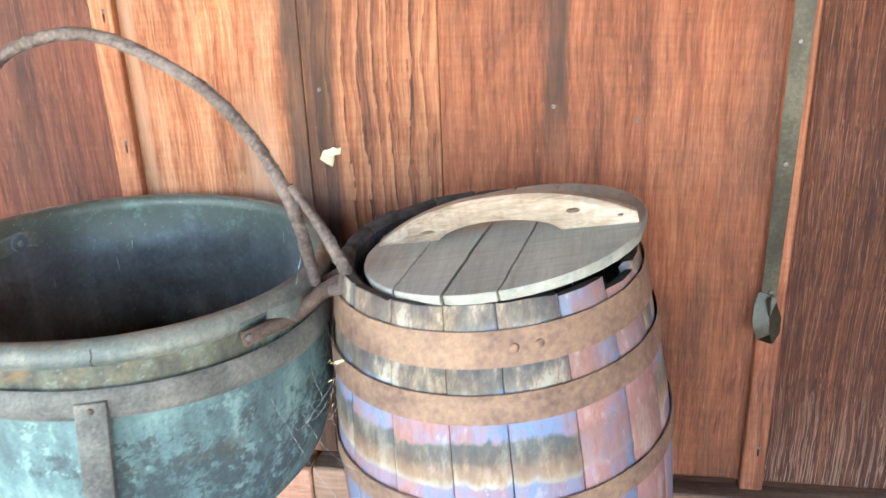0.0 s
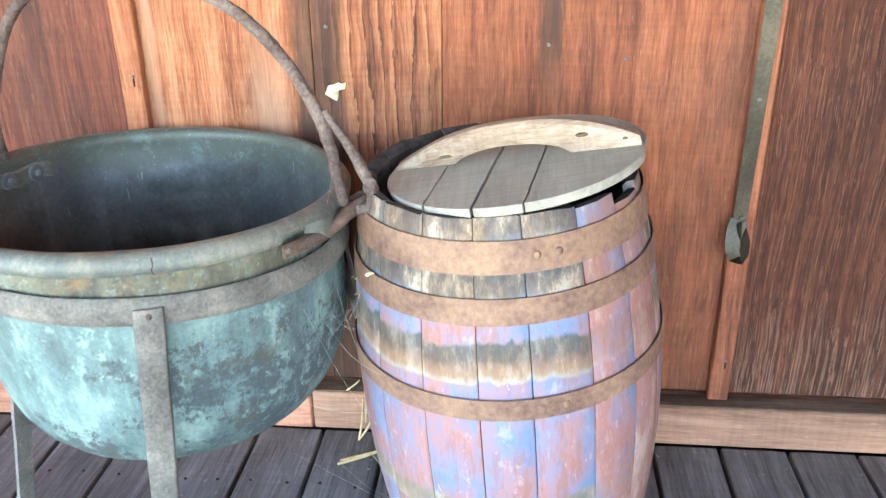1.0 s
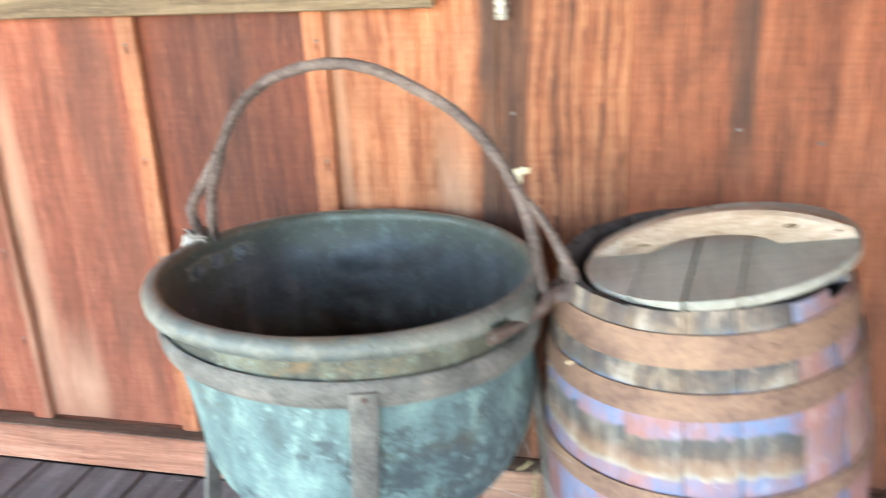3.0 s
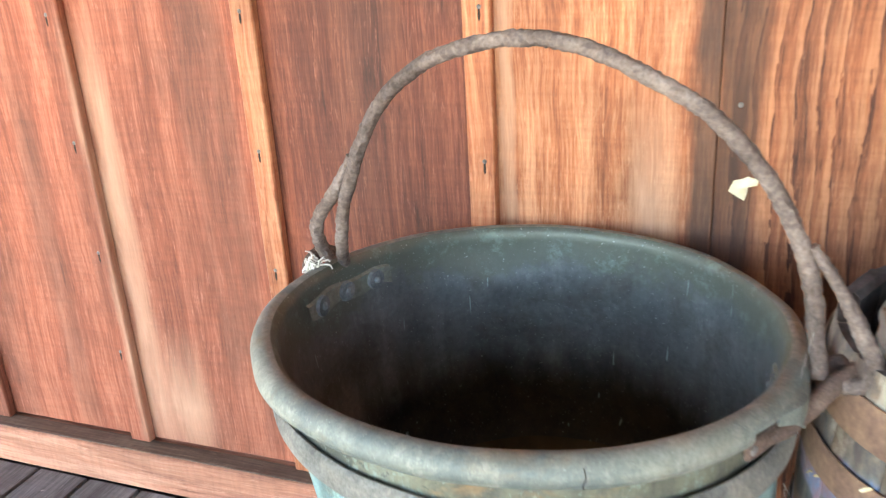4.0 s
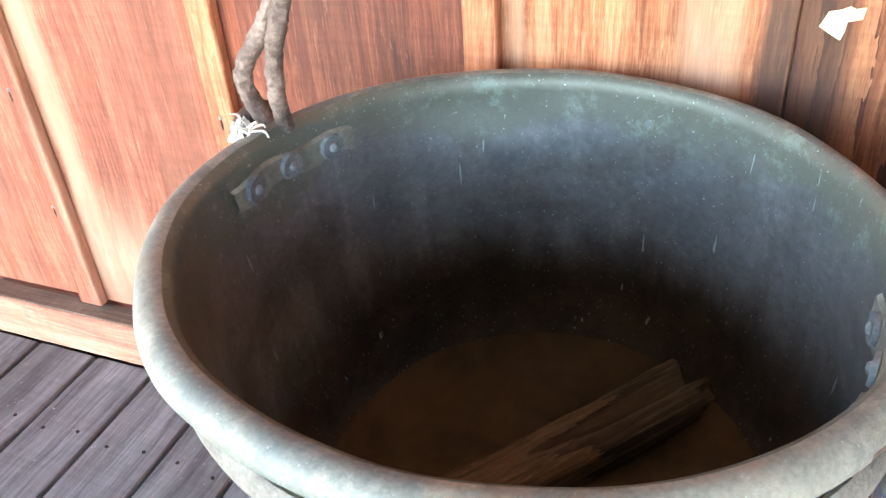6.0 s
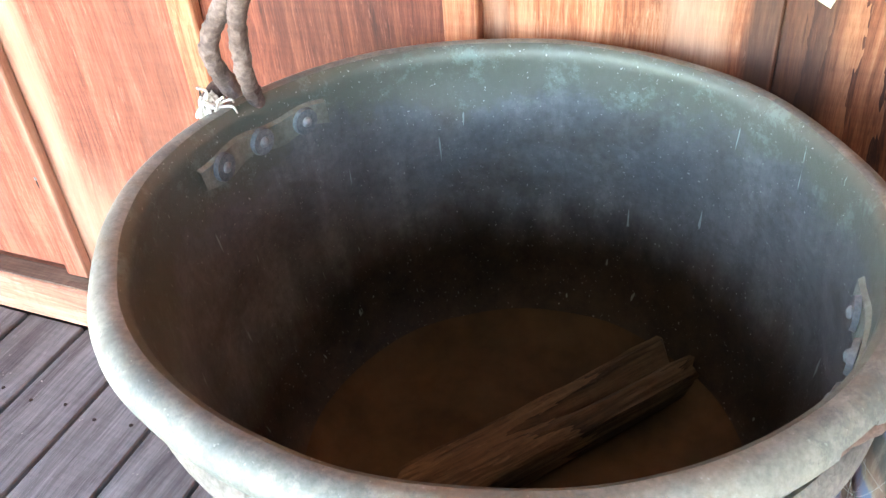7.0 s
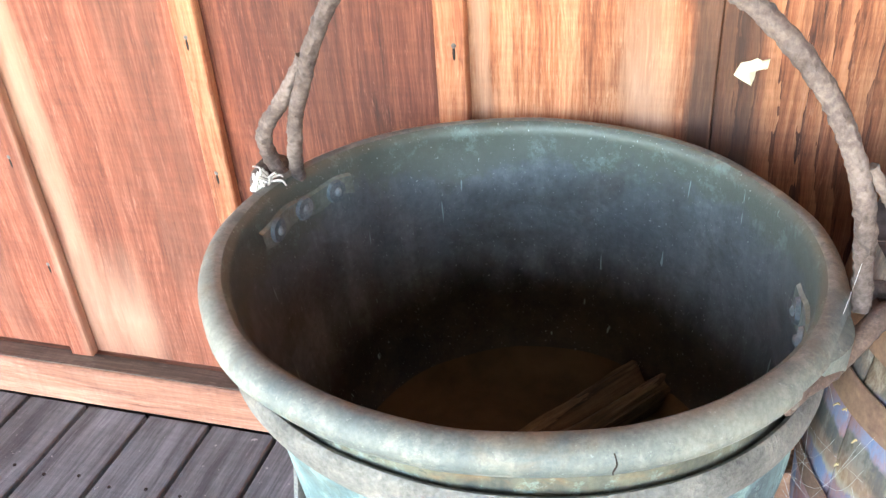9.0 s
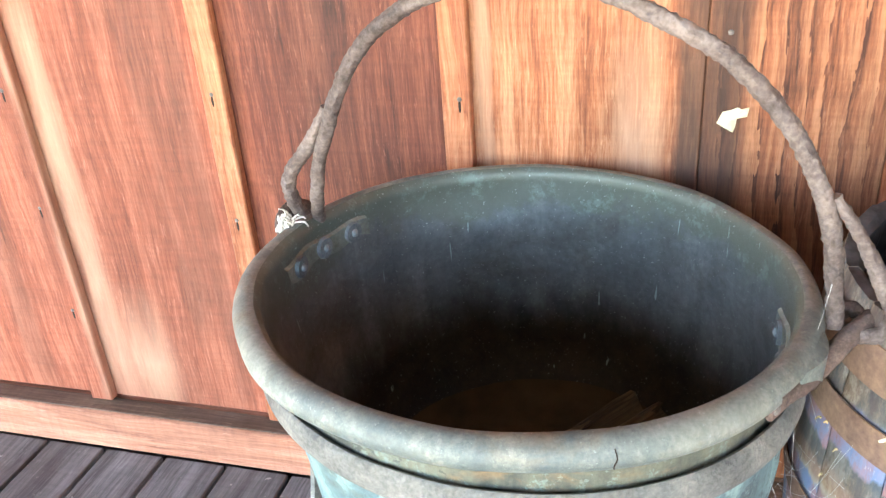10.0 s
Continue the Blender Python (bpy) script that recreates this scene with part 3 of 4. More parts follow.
def sag(q):
    """How far the kettle's tilt lifts a place: the ring and belly lean one way, the mouth less."""
    k, m = min(max((q.z - 0.30) / 0.35, 0), 1), ease((q.z - 0.615) / 0.06)
    low, high = -0.045 * q.x - 0.036 * q.y, -0.010 * q.x - 0.031 * q.y
    return (low * (1 - m) + high * m) * k


def lean(bm):
    for v in bm.verts:
        v.co.z += sag(v.co)
    return bm


def tear(bm, depth):
    """A ragged hole broken into the mouth's edge round the handle's lug."""
    for v in bm.verts:
        a = math.degrees(math.atan2(v.co.y, v.co.x))
        low = 0.680 + 0.004 * noise.noise(Vector((a * 0.5, 2, 0)))
        if -37.5 < a < -24.5 and v.co.z < low and math.hypot(v.co.x, v.co.y) > 0.296:
            k = min(1, (a + 37.5) / 0.9, (-24.5 - a) / 0.9)
            v.co.x *= 1 - depth * k
            v.co.y *= 1 - depth * k
    return bm


def dimple(bm):
    """Hammer marks and old knocks in the lining."""
    for v in bm.verts:
        if 0.33 < v.co.z < 0.672:
            r = Vector((v.co.x, v.co.y, 0)).normalized()
            v.co -= r * (abs(noise.noise(v.co * 17)) * 0.0045 + max(0, noise.noise(v.co * 9 + Vector((4, 1, 0))) - 0.15) * 0.010) * ease((0.672 - v.co.z) / 0.08)
    return bm


def belly(z):
    u = min(max((0.66 - z) / 0.371, 0), 1)
    return 0.310 * (1 - 0.30 * (0.66 - z)) * (1 - u ** 5.5) ** (1 / 5.5)


zs = [0.2895, 0.2905, 0.293, 0.297, 0.303, 0.311, 0.324, 0.345, 0.372] + [0.40 + 0.02 * i for i in range(12)]
outer = [(belly(z), z) for z in zs] + [(0.3075, 0.652), (0.3072, 0.676)]
part("body", lean(lathe([(0.0005, 0.289)] + outer, oval, 120, 0.0035)), COPPER_OUT, KETTLE, "turquoise and slate patinated copper bowl")
def inside(z):
    return min(belly(min(max(z - 0.007, 0.2895), 0.66)) - 0.0055, 0.3045)


ROLL = ((0.3045, 0.6790), (0.3046, 0.6870), (0.3070, 0.6940), (0.3121, 0.6985), (0.3184, 0.7000), (0.3259, 0.6980), (0.3322, 0.6930), (0.3360, 0.6850), (0.3360, 0.6780), (0.3322, 0.6710), (0.3253, 0.6675), (0.3177, 0.6690))
part("lining", lean(dimple(lathe([(0.0005, 0.303)] + [(inside(z), z) for z in [0.3035, 0.306, 0.310, 0.316, 0.323, 0.333, 0.345, 0.36, 0.38] + [0.40 + 0.01 * i for i in range(27)] + [0.668]] + list(ROLL[:4]), oval, 180, 0.003))), COPPER_IN, KETTLE, "dusty copper inside with shade painted into its lower wall")
part("neck", lean(tear(lathe([(0.3090, 0.618), (0.3100, 0.632), (0.3102, 0.645), (0.3095, 0.657), (0.3085, 0.668), (0.3075, 0.677)], oval, 240, 0.003), 0.005)), COPPER_NECK, KETTLE, "yellow-green copper collar")
RIM = part("rim", lean(tear(lathe(ROLL[3:], oval, 288, 0.0036), 0.045)), COPPER_RIM, KETTLE, "pale grey-green rolled copper rim")




def split_line(deg, rows, radius):
    """A dark crack across the rolled rim."""
    pts = []
    for n, (r, z) in enumerate(rows):
        a = radians(deg + 0.25 * math.sin(n * 2.1))
        q = Vector((r * oval(a, z) * math.cos(a), r * oval(a, z) * math.sin(a), z))
        q += Vector((math.cos(a), math.sin(a), 0)) * (noise.noise(q * 6) + 0.5 * noise.noise(q * 14)) * 0.0036
        q.z += sag(q)
        pts.append(q)
    part("crack", tube(pts, radius, 6, 3), RUST, RIM, "dark crack in the rim")


split_line(-68.7, ROLL[6:11], 0.0007)
split_line(113.0, ROLL[5:8], 0.0006)
split_line(52.0, ROLL[5:8], 0.0006)


bm = bmesh.new()
rows = []
for i in range(9):
    a = radians(-29.5 + 1.9 * i)
    out = 0.009 * math.sin(math.pi * i / 8)
    drop = (0.002, 0.004, 0.007, 0.012, 0.019, 0.024, 0.016, 0.008, 0.002)[i]
    row = []
    for r, z in ((0.3290, 0.694), (0.3350 + out, 0.686), (0.3345 + out, 0.675 - drop), (0.3325 + out, 0.675 - drop), (0.3300, 0.684)):
        row.append(bm.verts.new((r * oval(a, z) * math.cos(a), r * oval(a, z) * math.sin(a), z)))
    rows.append(row)
for p, q in zip(rows, rows[1:]):
    for k in range(5):
        bm.faces.new((p[k], p[(k + 1) % 5], q[(k + 1) % 5], q[k]))
bm.faces.new(rows[0]), bm.faces.new(rows[-1][::-1])
bmesh.ops.recalc_face_normals(bm, faces=bm.faces[:])
part("torn_edge", lean(bm), COPPER_RIM, KETTLE, "torn flap of the rim")


def inner_pose(ang, z, inset):
    """Pose on the kettle's inner wall, its x axis pointing to the middle."""
    r = inside(z) * oval(ang, z) - inset
    q = Vector((r * math.cos(ang), r * math.sin(ang), z))
    w = Vector((math.cos(ang), math.sin(ang), 0)) * (inside(z) * oval(ang, z)) + Vector((0, 0, z))
    q += Vector((math.cos(ang), math.sin(ang), 0)) * (noise.noise(w * 6) + 0.5 * noise.noise(w * 14)) * 0.003
    q.z += sag(q)
    return Matrix.Translation(q) @ Matrix.Rotation(ang + math.pi, 4, "Z")


def rivet(m, parent):
    bm = bmesh.new()
    bmesh.ops.create_cone(bm, cap_ends=True, segments=24, radius1=0.0152, radius2=0.0140, depth=0.005, matrix=m @ Matrix.Rotation(math.pi / 2, 4, "Y"))
    part("washer", bm, RIVET_METAL, parent)
    bm = bmesh.new()
    bmesh.ops.create_uvsphere(bm, u_segments=16, v_segments=10, radius=0.0060, matrix=m @ pose(0.0018, 0, 0) @ Matrix.Diagonal((0.8, 1, 1, 1)))
    part("rivet", bm, RIVET_METAL, parent)


for side, drop in ((radians(167.3), 0.0), (radians(-10), 0.020)):
    angs = [side + k * 0.19 for k in (-1, 0, 1)]
    bm = bmesh.new()
    grid = []
    for i in range(13):
        a = side + (i / 12 - 0.5) * 0.58
        grid.append([bm.verts.new(inner_pose(a, z, d).translation) for z, d in ((0.636 - drop + 0.005 * math.sin(i * 1.1), -0.001), (0.639 - drop + 0.005 * math.sin(i * 1.1), 0.0045), (0.668 - drop + 0.003 * math.sin(i), 0.0040), (0.672 - drop + 0.003 * math.sin(i), -0.001))])
    for g, h in zip(grid, grid[1:]):
        for k in range(3):
            bm.faces.new((g[k], h[k], h[k + 1], g[k + 1]))
    bmesh.ops.recalc_face_normals(bm, faces=bm.faces[:])
    plate = part("rivet_plate", bm, COPPER_PLATE, KETTLE, "grey-green riveted copper patch")
    for a in angs:
        rivet(inner_pose(a, 0.655 - drop, 0.0070), plate)


def bail_at(x, z, off=0.0):
    """A place in the plane of the bail, off metres to the wall's side of it."""
    return Vector((x, 1.22 - 0.18 * x - 0.10 * (z - 0.7) + off, z)) - KETTLE.location


ARCH = ((-0.675, 0.676, 0.046), (-0.671, 0.700, 0.038), (-0.656, 0.742, 0.018), (-0.634, 0.802, 0.004), (-0.609, 0.854), (-0.590, 0.895), (-0.549, 0.952), (-0.490, 0.996), (-0.435, 1.016), (-0.380, 1.027), (-0.320, 1.024), (-0.268, 1.008),
        (-0.215, 0.983), (-0.170, 0.955), (-0.125, 0.908), (-0.092, 0.855), (-0.069, 0.795), (-0.058, 0.735), (-0.050, 0.685))
part("bail", tube([bail_at(*p) for p in ARCH], 0.0088, 14, 26, 0.0020), BAIL_IRON, KETTLE, "rough rusty iron bail handle")
part("bail_hook", tube([bail_at(-0.614, 0.872, 0.006), bail_at(-0.645, 0.822, 0.006), bail_at(-0.683, 0.778, 0.012), bail_at(-0.698, 0.750, 0.020), bail_at(-0.702, 0.717, 0.032), bail_at(-0.692, 0.690, 0.038)],
                       [0.004, 0.0085, 0.0095, 0.0098, 0.0095, 0.008], 12, 18, 0.0020), BAIL_IRON, KETTLE)
part("bail_hook", tube([bail_at(-0.070, 0.832, 0.002), bail_at(-0.036, 0.778, 0.004), bail_at(-0.015, 0.738, 0.002), bail_at(-0.002, 0.710), bail_at(-0.008, 0.688, -0.004), bail_at(-0.030, 0.680, -0.004)],
                       [0.005, 0.0075, 0.0085, 0.009, 0.009, 0.008], 12, 18, 0.0020), BAIL_IRON, KETTLE)


def lug(points, plate_at, ang):
    ob = part("lug", tube(points, [0.008, 0.010, 0.0105, 0.0105, 0.0100, 0.009, 0.008], 12, 10, 0.0014), LUG_IRON, KETTLE, "rusty iron handle lug")
    bm = block(-0.030, 0.028, -0.004, 0.004, -0.012, 0.011, 0.003, wobble=0.005)
    bmesh.ops.transform(bm, matrix=Matrix.Translation(plate_at) @ Matrix.Rotation(ang, 4, "Z"), verts=bm.verts)
    part("lug_plate", bm, LUG_IRON, ob)
    for k in (-0.02, 0.012):
        bm = bmesh.new()
        bmesh.ops.create_uvsphere(bm, u_segments=10, v_segments=6, radius=0.0055, matrix=Matrix.Translation(plate_at) @ Matrix.Rotation(ang, 4, "Z") @ Matrix.Translation((k, -0.006, 0)) @ Matrix.Diagonal((1, 0.5, 1, 1)))
        part("lug_rivet", bm, NAIL_METAL, ob)


K = KETTLE.location
lug([Vector(p) - K for p in ((-0.104, 1.141, 0.655), (-0.082, 1.166, 0.656), (-0.060, 1.196, 0.664), (-0.036, 1.222, 0.680), (-0.014, 1.246, 0.690), (-0.030, 1.266, 0.684), (-0.054, 1.262, 0.672))],
    Vector((-0.104, 1.141, 0.656)) - K, radians(59))
lug([Vector(p) - K for p in ((-0.698, 1.345, 0.664), (-0.712, 1.352, 0.682), (-0.720, 1.370, 0.696), (-0.712, 1.392, 0.704), (-0.696, 1.404, 0.696), (-0.684, 1.404, 0.682), (-0.680, 1.402, 0.666))],
    Vector((-0.694, 1.375, 0.652)) - K, radians(-76))

# ---- iron stand ----
STAND = thing("kettle_stand", "grey wrought iron ring stand with three flat legs", "stand", (-0.366, 1.295, 0))
part("ring", lean(lathe([(0.3100, 0.594), (0.3145, 0.5935), (0.3185, 0.598), (0.3212, 0.606), (0.3217, 0.617), (0.3200, 0.627), (0.3175, 0.632), (0.3150, 0.634), (0.3112, 0.632), (0.3100, 0.612)], oval, 160, 0.0016, True)), IRON, STAND)


def stand_leg(top_ang, foot_x, foot_y):
    """A flat bar from the ring down and outwards to a small foot plate."""
    d = Vector((math.cos(top_ang), math.sin(top_ang), 0))
    side = Vector((-d.y, d.x, 0))
    rt = 0.3170 * oval(top_ang, 0.62)
    high = Vector((0, 0, -(0.045 * d.x + 0.036 * d.y) * rt))
    foot_at = Vector((foot_x, foot_y, 0.004)) - STAND.location
    head = d * rt + Vector((0, 0, 0.621)) + high
    bm = bmesh.new()
    rows = []
    for i in range(17):
        u = i / 16
        c = head.lerp(foot_at, u) + d * (0.008 * math.sin(math.pi * min(1, u * 1.2)) + 0.0006 * math.sin(u * 40))
        w = 0.0205 - 0.003 * u
        rows.append([bm.verts.new(c + side * e * w + d * f) for e, f in ((-1, 0.001), (-0.9, 0.0075), (-0.72, 0.009), (0.72, 0.009), (0.9, 0.0075), (1, 0.001), (1, -0.002), (-1, -0.002))])
    for a, c in zip(rows, rows[1:]):
        for k in range(8):
            bm.faces.new((a[k], a[(k + 1) % 8], c[(k + 1) % 8], c[k]))
    bm.faces.new(rows[0]), bm.faces.new(rows[-1][::-1])
    bmesh.ops.recalc_face_normals(bm, faces=bm.faces[:])
    leg = part("leg", bm, IRON, STAND)
    foot = block(-0.026, 0.034, -0.027, 0.027, 0.0005, 0.007, 0.002)
    bmesh.ops.transform(foot, matrix=Matrix.Translation((foot_at.x, foot_at.y, 0)) @ Matrix.Rotation(top_ang, 4, "Z"), verts=foot.verts)
    part("foot", foot, IRON, leg)
    bm = bmesh.new()
    bmesh.ops.create_uvsphere(bm, u_segments=12, v_segments=8, radius=0.0048, matrix=Matrix.Translation(d * (rt + 0.0085) + Vector((0, 0, 0.611)) + high))
    part("screw", bm, LUG_IRON, leg)


stand_leg(radians(-71.5), -0.285, 0.945)
stand_leg(radians(163), -0.722, 1.272)
stand_leg(radians(38), -0.052, 1.505)

# ---- barrel ----
BARREL_TILT = Matrix(((1, 0, -0.0722), (0, 1, -0.0354), (0.0722, 0.0354, 1))).to_4x4()
BARREL = thing("barrel", "old wooden barrel with worn lavender paint and rusty hoops", "barrel", (0.2297, 1.3435, 0.0), BARREL_TILT)


def bulge(z):
    return 0.2561 - 0.3335 * (z - 0.3491) ** 2


COUNT = 18
for i in range(COUNT):
    a0 = radians(-90 + 11) + 2 * math.pi * i / COUNT + random.uniform(-0.02, 0.02)
    a1 = radians(-90 + 11) + 2 * math.pi * (i + 1) / COUNT + random.uniform(-0.02, 0.02)
    if i == 0:
        first = a0
    else:
        a0 = last
    last = a1 = a1 if i < COUNT - 1 else first + 2 * math.pi
    back = math.sin((a0 + a1) / 2) > -0.2
    top = 0.726 + (random.uniform(-0.002, 0.001) if back else random.uniform(-0.008, 0.003)) - {1: 0.006, 2: 0.020, 3: 0.010}.get(i, 0.0)
    bm = bmesh.new()
    rows = []
    for z in [0.012, 0.06] + [0.06 + (top - 0.07) * k / 10 for k in range(1, 11)] + [top]:
        row = []
        for u in (0, 0.06, 0.5, 0.94, 1):
            a = a0 + 0.003 + (a1 - a0 - 0.006) * u
            edge = 0.0018 if u in (0, 1) else 0.0
            flat = 1 - 0.010 * (1 - (2 * u - 1) ** 2) * -0.2
            row.append(bm.verts.new((Vector((math.cos(a), math.sin(a), 0)) * ((bulge(z) - edge) * flat)) + Vector((0, 0, z + (0.005 * noise.noise(Vector((a * 30, z, 0))) if z == top else 0)))))
        for u in (1, 0):
            a = a0 + 0.003 + (a1 - a0 - 0.006) * u
            row.append(bm.verts.new((Vector((math.cos(a), math.sin(a), 0)) * (bulge(z) - (0.011 if z == top else 0.02))) + Vector((0, 0, z - (0.002 if z == top else 0)))))
        rows.append(row)
    for r, s in zip(rows, rows[1:]):
        for k in range(7):
            bm.faces.new((r[k], r[(k + 1) % 7], s[(k + 1) % 7], s[k]))
    bm.faces.new(rows[0]), bm.faces.new(rows[-1][::-1])
    bmesh.ops.recalc_face_normals(bm, faces=bm.faces[:])
    bm.normal_update()
    # inner faces and tops take the dark grey wood
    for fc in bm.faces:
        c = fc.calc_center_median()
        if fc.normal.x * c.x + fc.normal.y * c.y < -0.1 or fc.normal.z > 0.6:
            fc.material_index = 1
    part("stave", bm, STAVE, BARREL).data.materials.append(DARK_GREY_WOOD)
bm = bmesh.new()
bmesh.ops.create_cone(bm, cap_ends=True, segments=48, radius1=0.2, radius2=0.205, depth=0.015, matrix=Matrix.Translation((0, 0, 0.04)))
part("bottom", bm, W_DECK, BARREL)
for za, zb, hang in ((0.650, 0.696, 0.25), (0.577, 0.616, -1.9), (0.428, 0.462, 0.22), (0.05, 0.09, 1.0)):
    zm = (za + zb) / 2
    prof = [(bulge(za) - 0.001, za), (bulge(za) + 0.0035, za), (bulge(zm) + 0.0042, zm), (bulge(zb) + 0.0048, zb), (bulge(zb) + 0.0032, zb + 0.0004), (bulge(zm) + 0.002, zm), (bulge(za) - 0.001, za + 0.002)]
    hoop = part("hoop", lathe(prof, lambda a, z: 1.0, 96, 0.0008), HOOP_IRON, BARREL, "rusty brown iron hoop")
    for k in (0, 0.14):
        a = -math.pi / 2 + hang + k
        zc = (za + zb) / 2
        bm = bmesh.new()
        bmesh.ops.create_uvsphere(bm, u_segments=12, v_segments=8, radius=0.0065, matrix=Matrix.Translation((math.cos(a) * (bulge(zc) + 0.004), math.sin(a) * (bulge(zc) + 0.004), zc)) @ Matrix.Rotation(a, 4, "Z") @ Matrix.Diagonal((0.4, 1, 1, 1)))
        part("hoop_rivet", bm, HOOP_IRON, hoop)

# ---- barrel lid ----
lx = Vector((1, 0, 0.185)).normalized()
ly = Vector((0, 1, 0.012))
ly = (ly - lx * ly.dot(lx)).normalized()
lz = lx.cross(ly)
LID_POSE = Matrix((lx, ly, lz)).transposed().to_4x4()
LID = thing("plank_cover", "round grey plank cover lying askew on the barrel", "cover", (0.203, 1.305, 0.741), LID_POSE)
RAD = 0.198
CUTS = (-0.199, -0.105, -0.027, 0.046, 0.199)
SLANT = 0.16
for xa, xb in zip(CUTS, CUTS[1:]):
    ga, gb = {-0.105: 0.0008, -0.027: 0.0022}.get(xa, 0.0014), {-0.105: 0.0008, -0.027: 0.0022}.get(xb, 0.0014)
    bm = bmesh.new()
    ys = [RAD * math.sin(radians(-90 + 3 * k)) for k in range(61)]
    def clamp_x(x, y):
        h = math.sqrt(max(RAD ** 2 - y ** 2, 0))
        return min(max(x + SLANT * y, -h), h)
    left = [(clamp_x(xa + ga + 0.0018 * noise.noise(Vector((xa * 90, y * 28, 0))), y), y) for y in ys]
    right = [(clamp_x(xb - gb + 0.0018 * noise.noise(Vector((xb * 90, y * 28, 0))) - max(0, 0.0022 * noise.noise(Vector((xb * 50, y * 45, 3)))), y), y) for y in ys]
    keep = [(l, r) for l, r in zip(left, right) if r[0] - l[0] > 1e-4]
    ring = [l for l, r in keep] + [r for l, r in reversed(keep)]
    tops = [bm.verts.new((x, y, 0)) for x, y in ring]
    sides = [bm.verts.new((x * (1 + 0.010 * (math.hypot(x, y) > RAD - 0.003)), y * (1 + 0.010 * (math.hypot(x, y) > RAD - 0.003)), -0.004 - 0.0012 * noise.noise(Vector((x * 60, y * 60, 1))))) for x, y in ring]
    lows = [bm.verts.new((x, y, -0.0135)) for x, y in ring]
    bm.faces.new(tops), bm.faces.new(lows[::-1])
    for k in range(len(ring)):
        n = (k + 1) % len(ring)
        bm.faces.new((tops[k], sides[k], sides[n], tops[n])), bm.faces.new((sides[k], lows[k], lows[n], sides[n]))
    bmesh.ops.recalc_face_normals(bm, faces=bm.faces[:])
    part("lid_plank", bm, W_LID, LID)
bm = bmesh.new()
half = 0.187
rows = []
for i in range(41):
    u = -1 + i / 20
    x = u * half
    topz = 0.008 + 0.005 * u + 0.047 * (1 - abs(u) ** 2.3)
    gap = max(0.0, 1 - (abs(u + 0.02) / 0.46) ** 2)
    low = 0.0005 + 0.021 * gap ** 0.6
    yy = -0.158 * x + 0.006
    rows.append([bm.verts.new((x, yy + f, z)) for f, z in ((-0.016, low), (-0.018, low + 0.004), (-0.015, topz - 0.006), (-0.009, topz), (0.009, topz), (0.015, topz - 0.006), (0.018, low + 0.004), (0.016, low))])
for a, c in zip(rows, rows[1:]):
    for k in range(8):
        bm.faces.new((a[k], a[(k + 1) % 8], c[(k + 1) % 8], c[k]))
bm.faces.new(rows[0]), bm.faces.new(rows[-1][::-1])
bmesh.ops.recalc_face_normals(bm, faces=bm.faces[:])
HANDLE = part("handle", bm, W_HANDLE, LID, "pale worn carved wooden handle")
for x, z, w, h in ((0.104, 0.026, 0.010, 0.0035), (0.165, 0.014, 0.004, 0.002), (-0.105, 0.014, 0.012, 0.003)):
    bm = bmesh.new()
    bmesh.ops.create_uvsphere(bm, u_segments=14, v_segments=8, radius=1.0, matrix=Matrix.Translation((x, -0.158 * x - 0.0105, z)) @ Matrix.Rotation(-0.157, 4, "Z") @ Matrix.Diagonal((w, 0.0012, h, 1)))
    part("knot", bm, W_CHUNK, HANDLE, "dark knot")

# ---- metal strap on the wall ----
STRAP = thing("metal_strap", "tarnished olive metal strap hanging on a wall batten", "strap", (0.636, 1.6205, 0))


def ribbon(points, width, thick, twist=(0.0, 0.0)):
    """A flat bent strip along points in x, y, z; twist: degrees at its start and end."""
    bm = bmesh.new()
    rows = []
    n = len(points)
    for i, p in enumerate(points):
        p = Vector(p)
        d = (Vector(points[min(i + 1, n - 1)]) - Vector(points[max(i - 1, 0)])).normalized()
        s = Matrix.Rotation(radians(twist[0] + (twist[1] - twist[0]) * i / (n - 1)), 3, d) @ (Vector((1, 0, 0)) - d * d.x).normalized()
        t = d.cross(s)
        w = width[i] if isinstance(width, (list, tuple)) else width
        rows.append([bm.verts.new(p + s * w * e / 2 + t * thick * f / 2) for e, f in ((-1, -1), (1, -1), (1, 1), (-1, 1))])
    for a, c in zip(rows, rows[1:]):
        for k in range(4):
            bm.faces.new((a[k], a[(k + 1) % 4], c[(k + 1) % 4], c[k]))
    bm.faces.new(rows[0]), bm.faces.new(rows[-1][::-1])
    bmesh.ops.recalc_face_normals(bm, faces=bm.faces[:])
    return bm


part("strip", ribbon([(-0.006 * (1.1 - z) + 0.006, -0.005 - 0.003 * math.sin(z * 9), z) for z in [0.515 + 0.05 * k for k in range(26)]], [0.026 + 0.005 * min(1, k / 9) for k in range(26)], 0.004), STRAP_METAL, STRAP)
part("loop", ribbon([(0.001, -0.007, 0.52), (-0.005, -0.012, 0.505), (-0.010, -0.020, 0.485), (-0.010, -0.026, 0.465), (-0.004, -0.029, 0.450), (0.005, -0.027, 0.447), (0.013, -0.022, 0.458), (0.015, -0.016, 0.478), (0.008, -0.012, 0.50), (0.002, -0.011, 0.518)],
                    [0.034, 0.032, 0.028, 0.026, 0.026, 0.026, 0.028, 0.028, 0.026, 0.02], 0.003, (0, 50)), STRAP_METAL, STRAP, "strap end bent into a loop")
part("joint", block(-0.022, 0.025, -0.013, -0.002, 1.018, 1.034, 0.002), STRAP_METAL, STRAP)
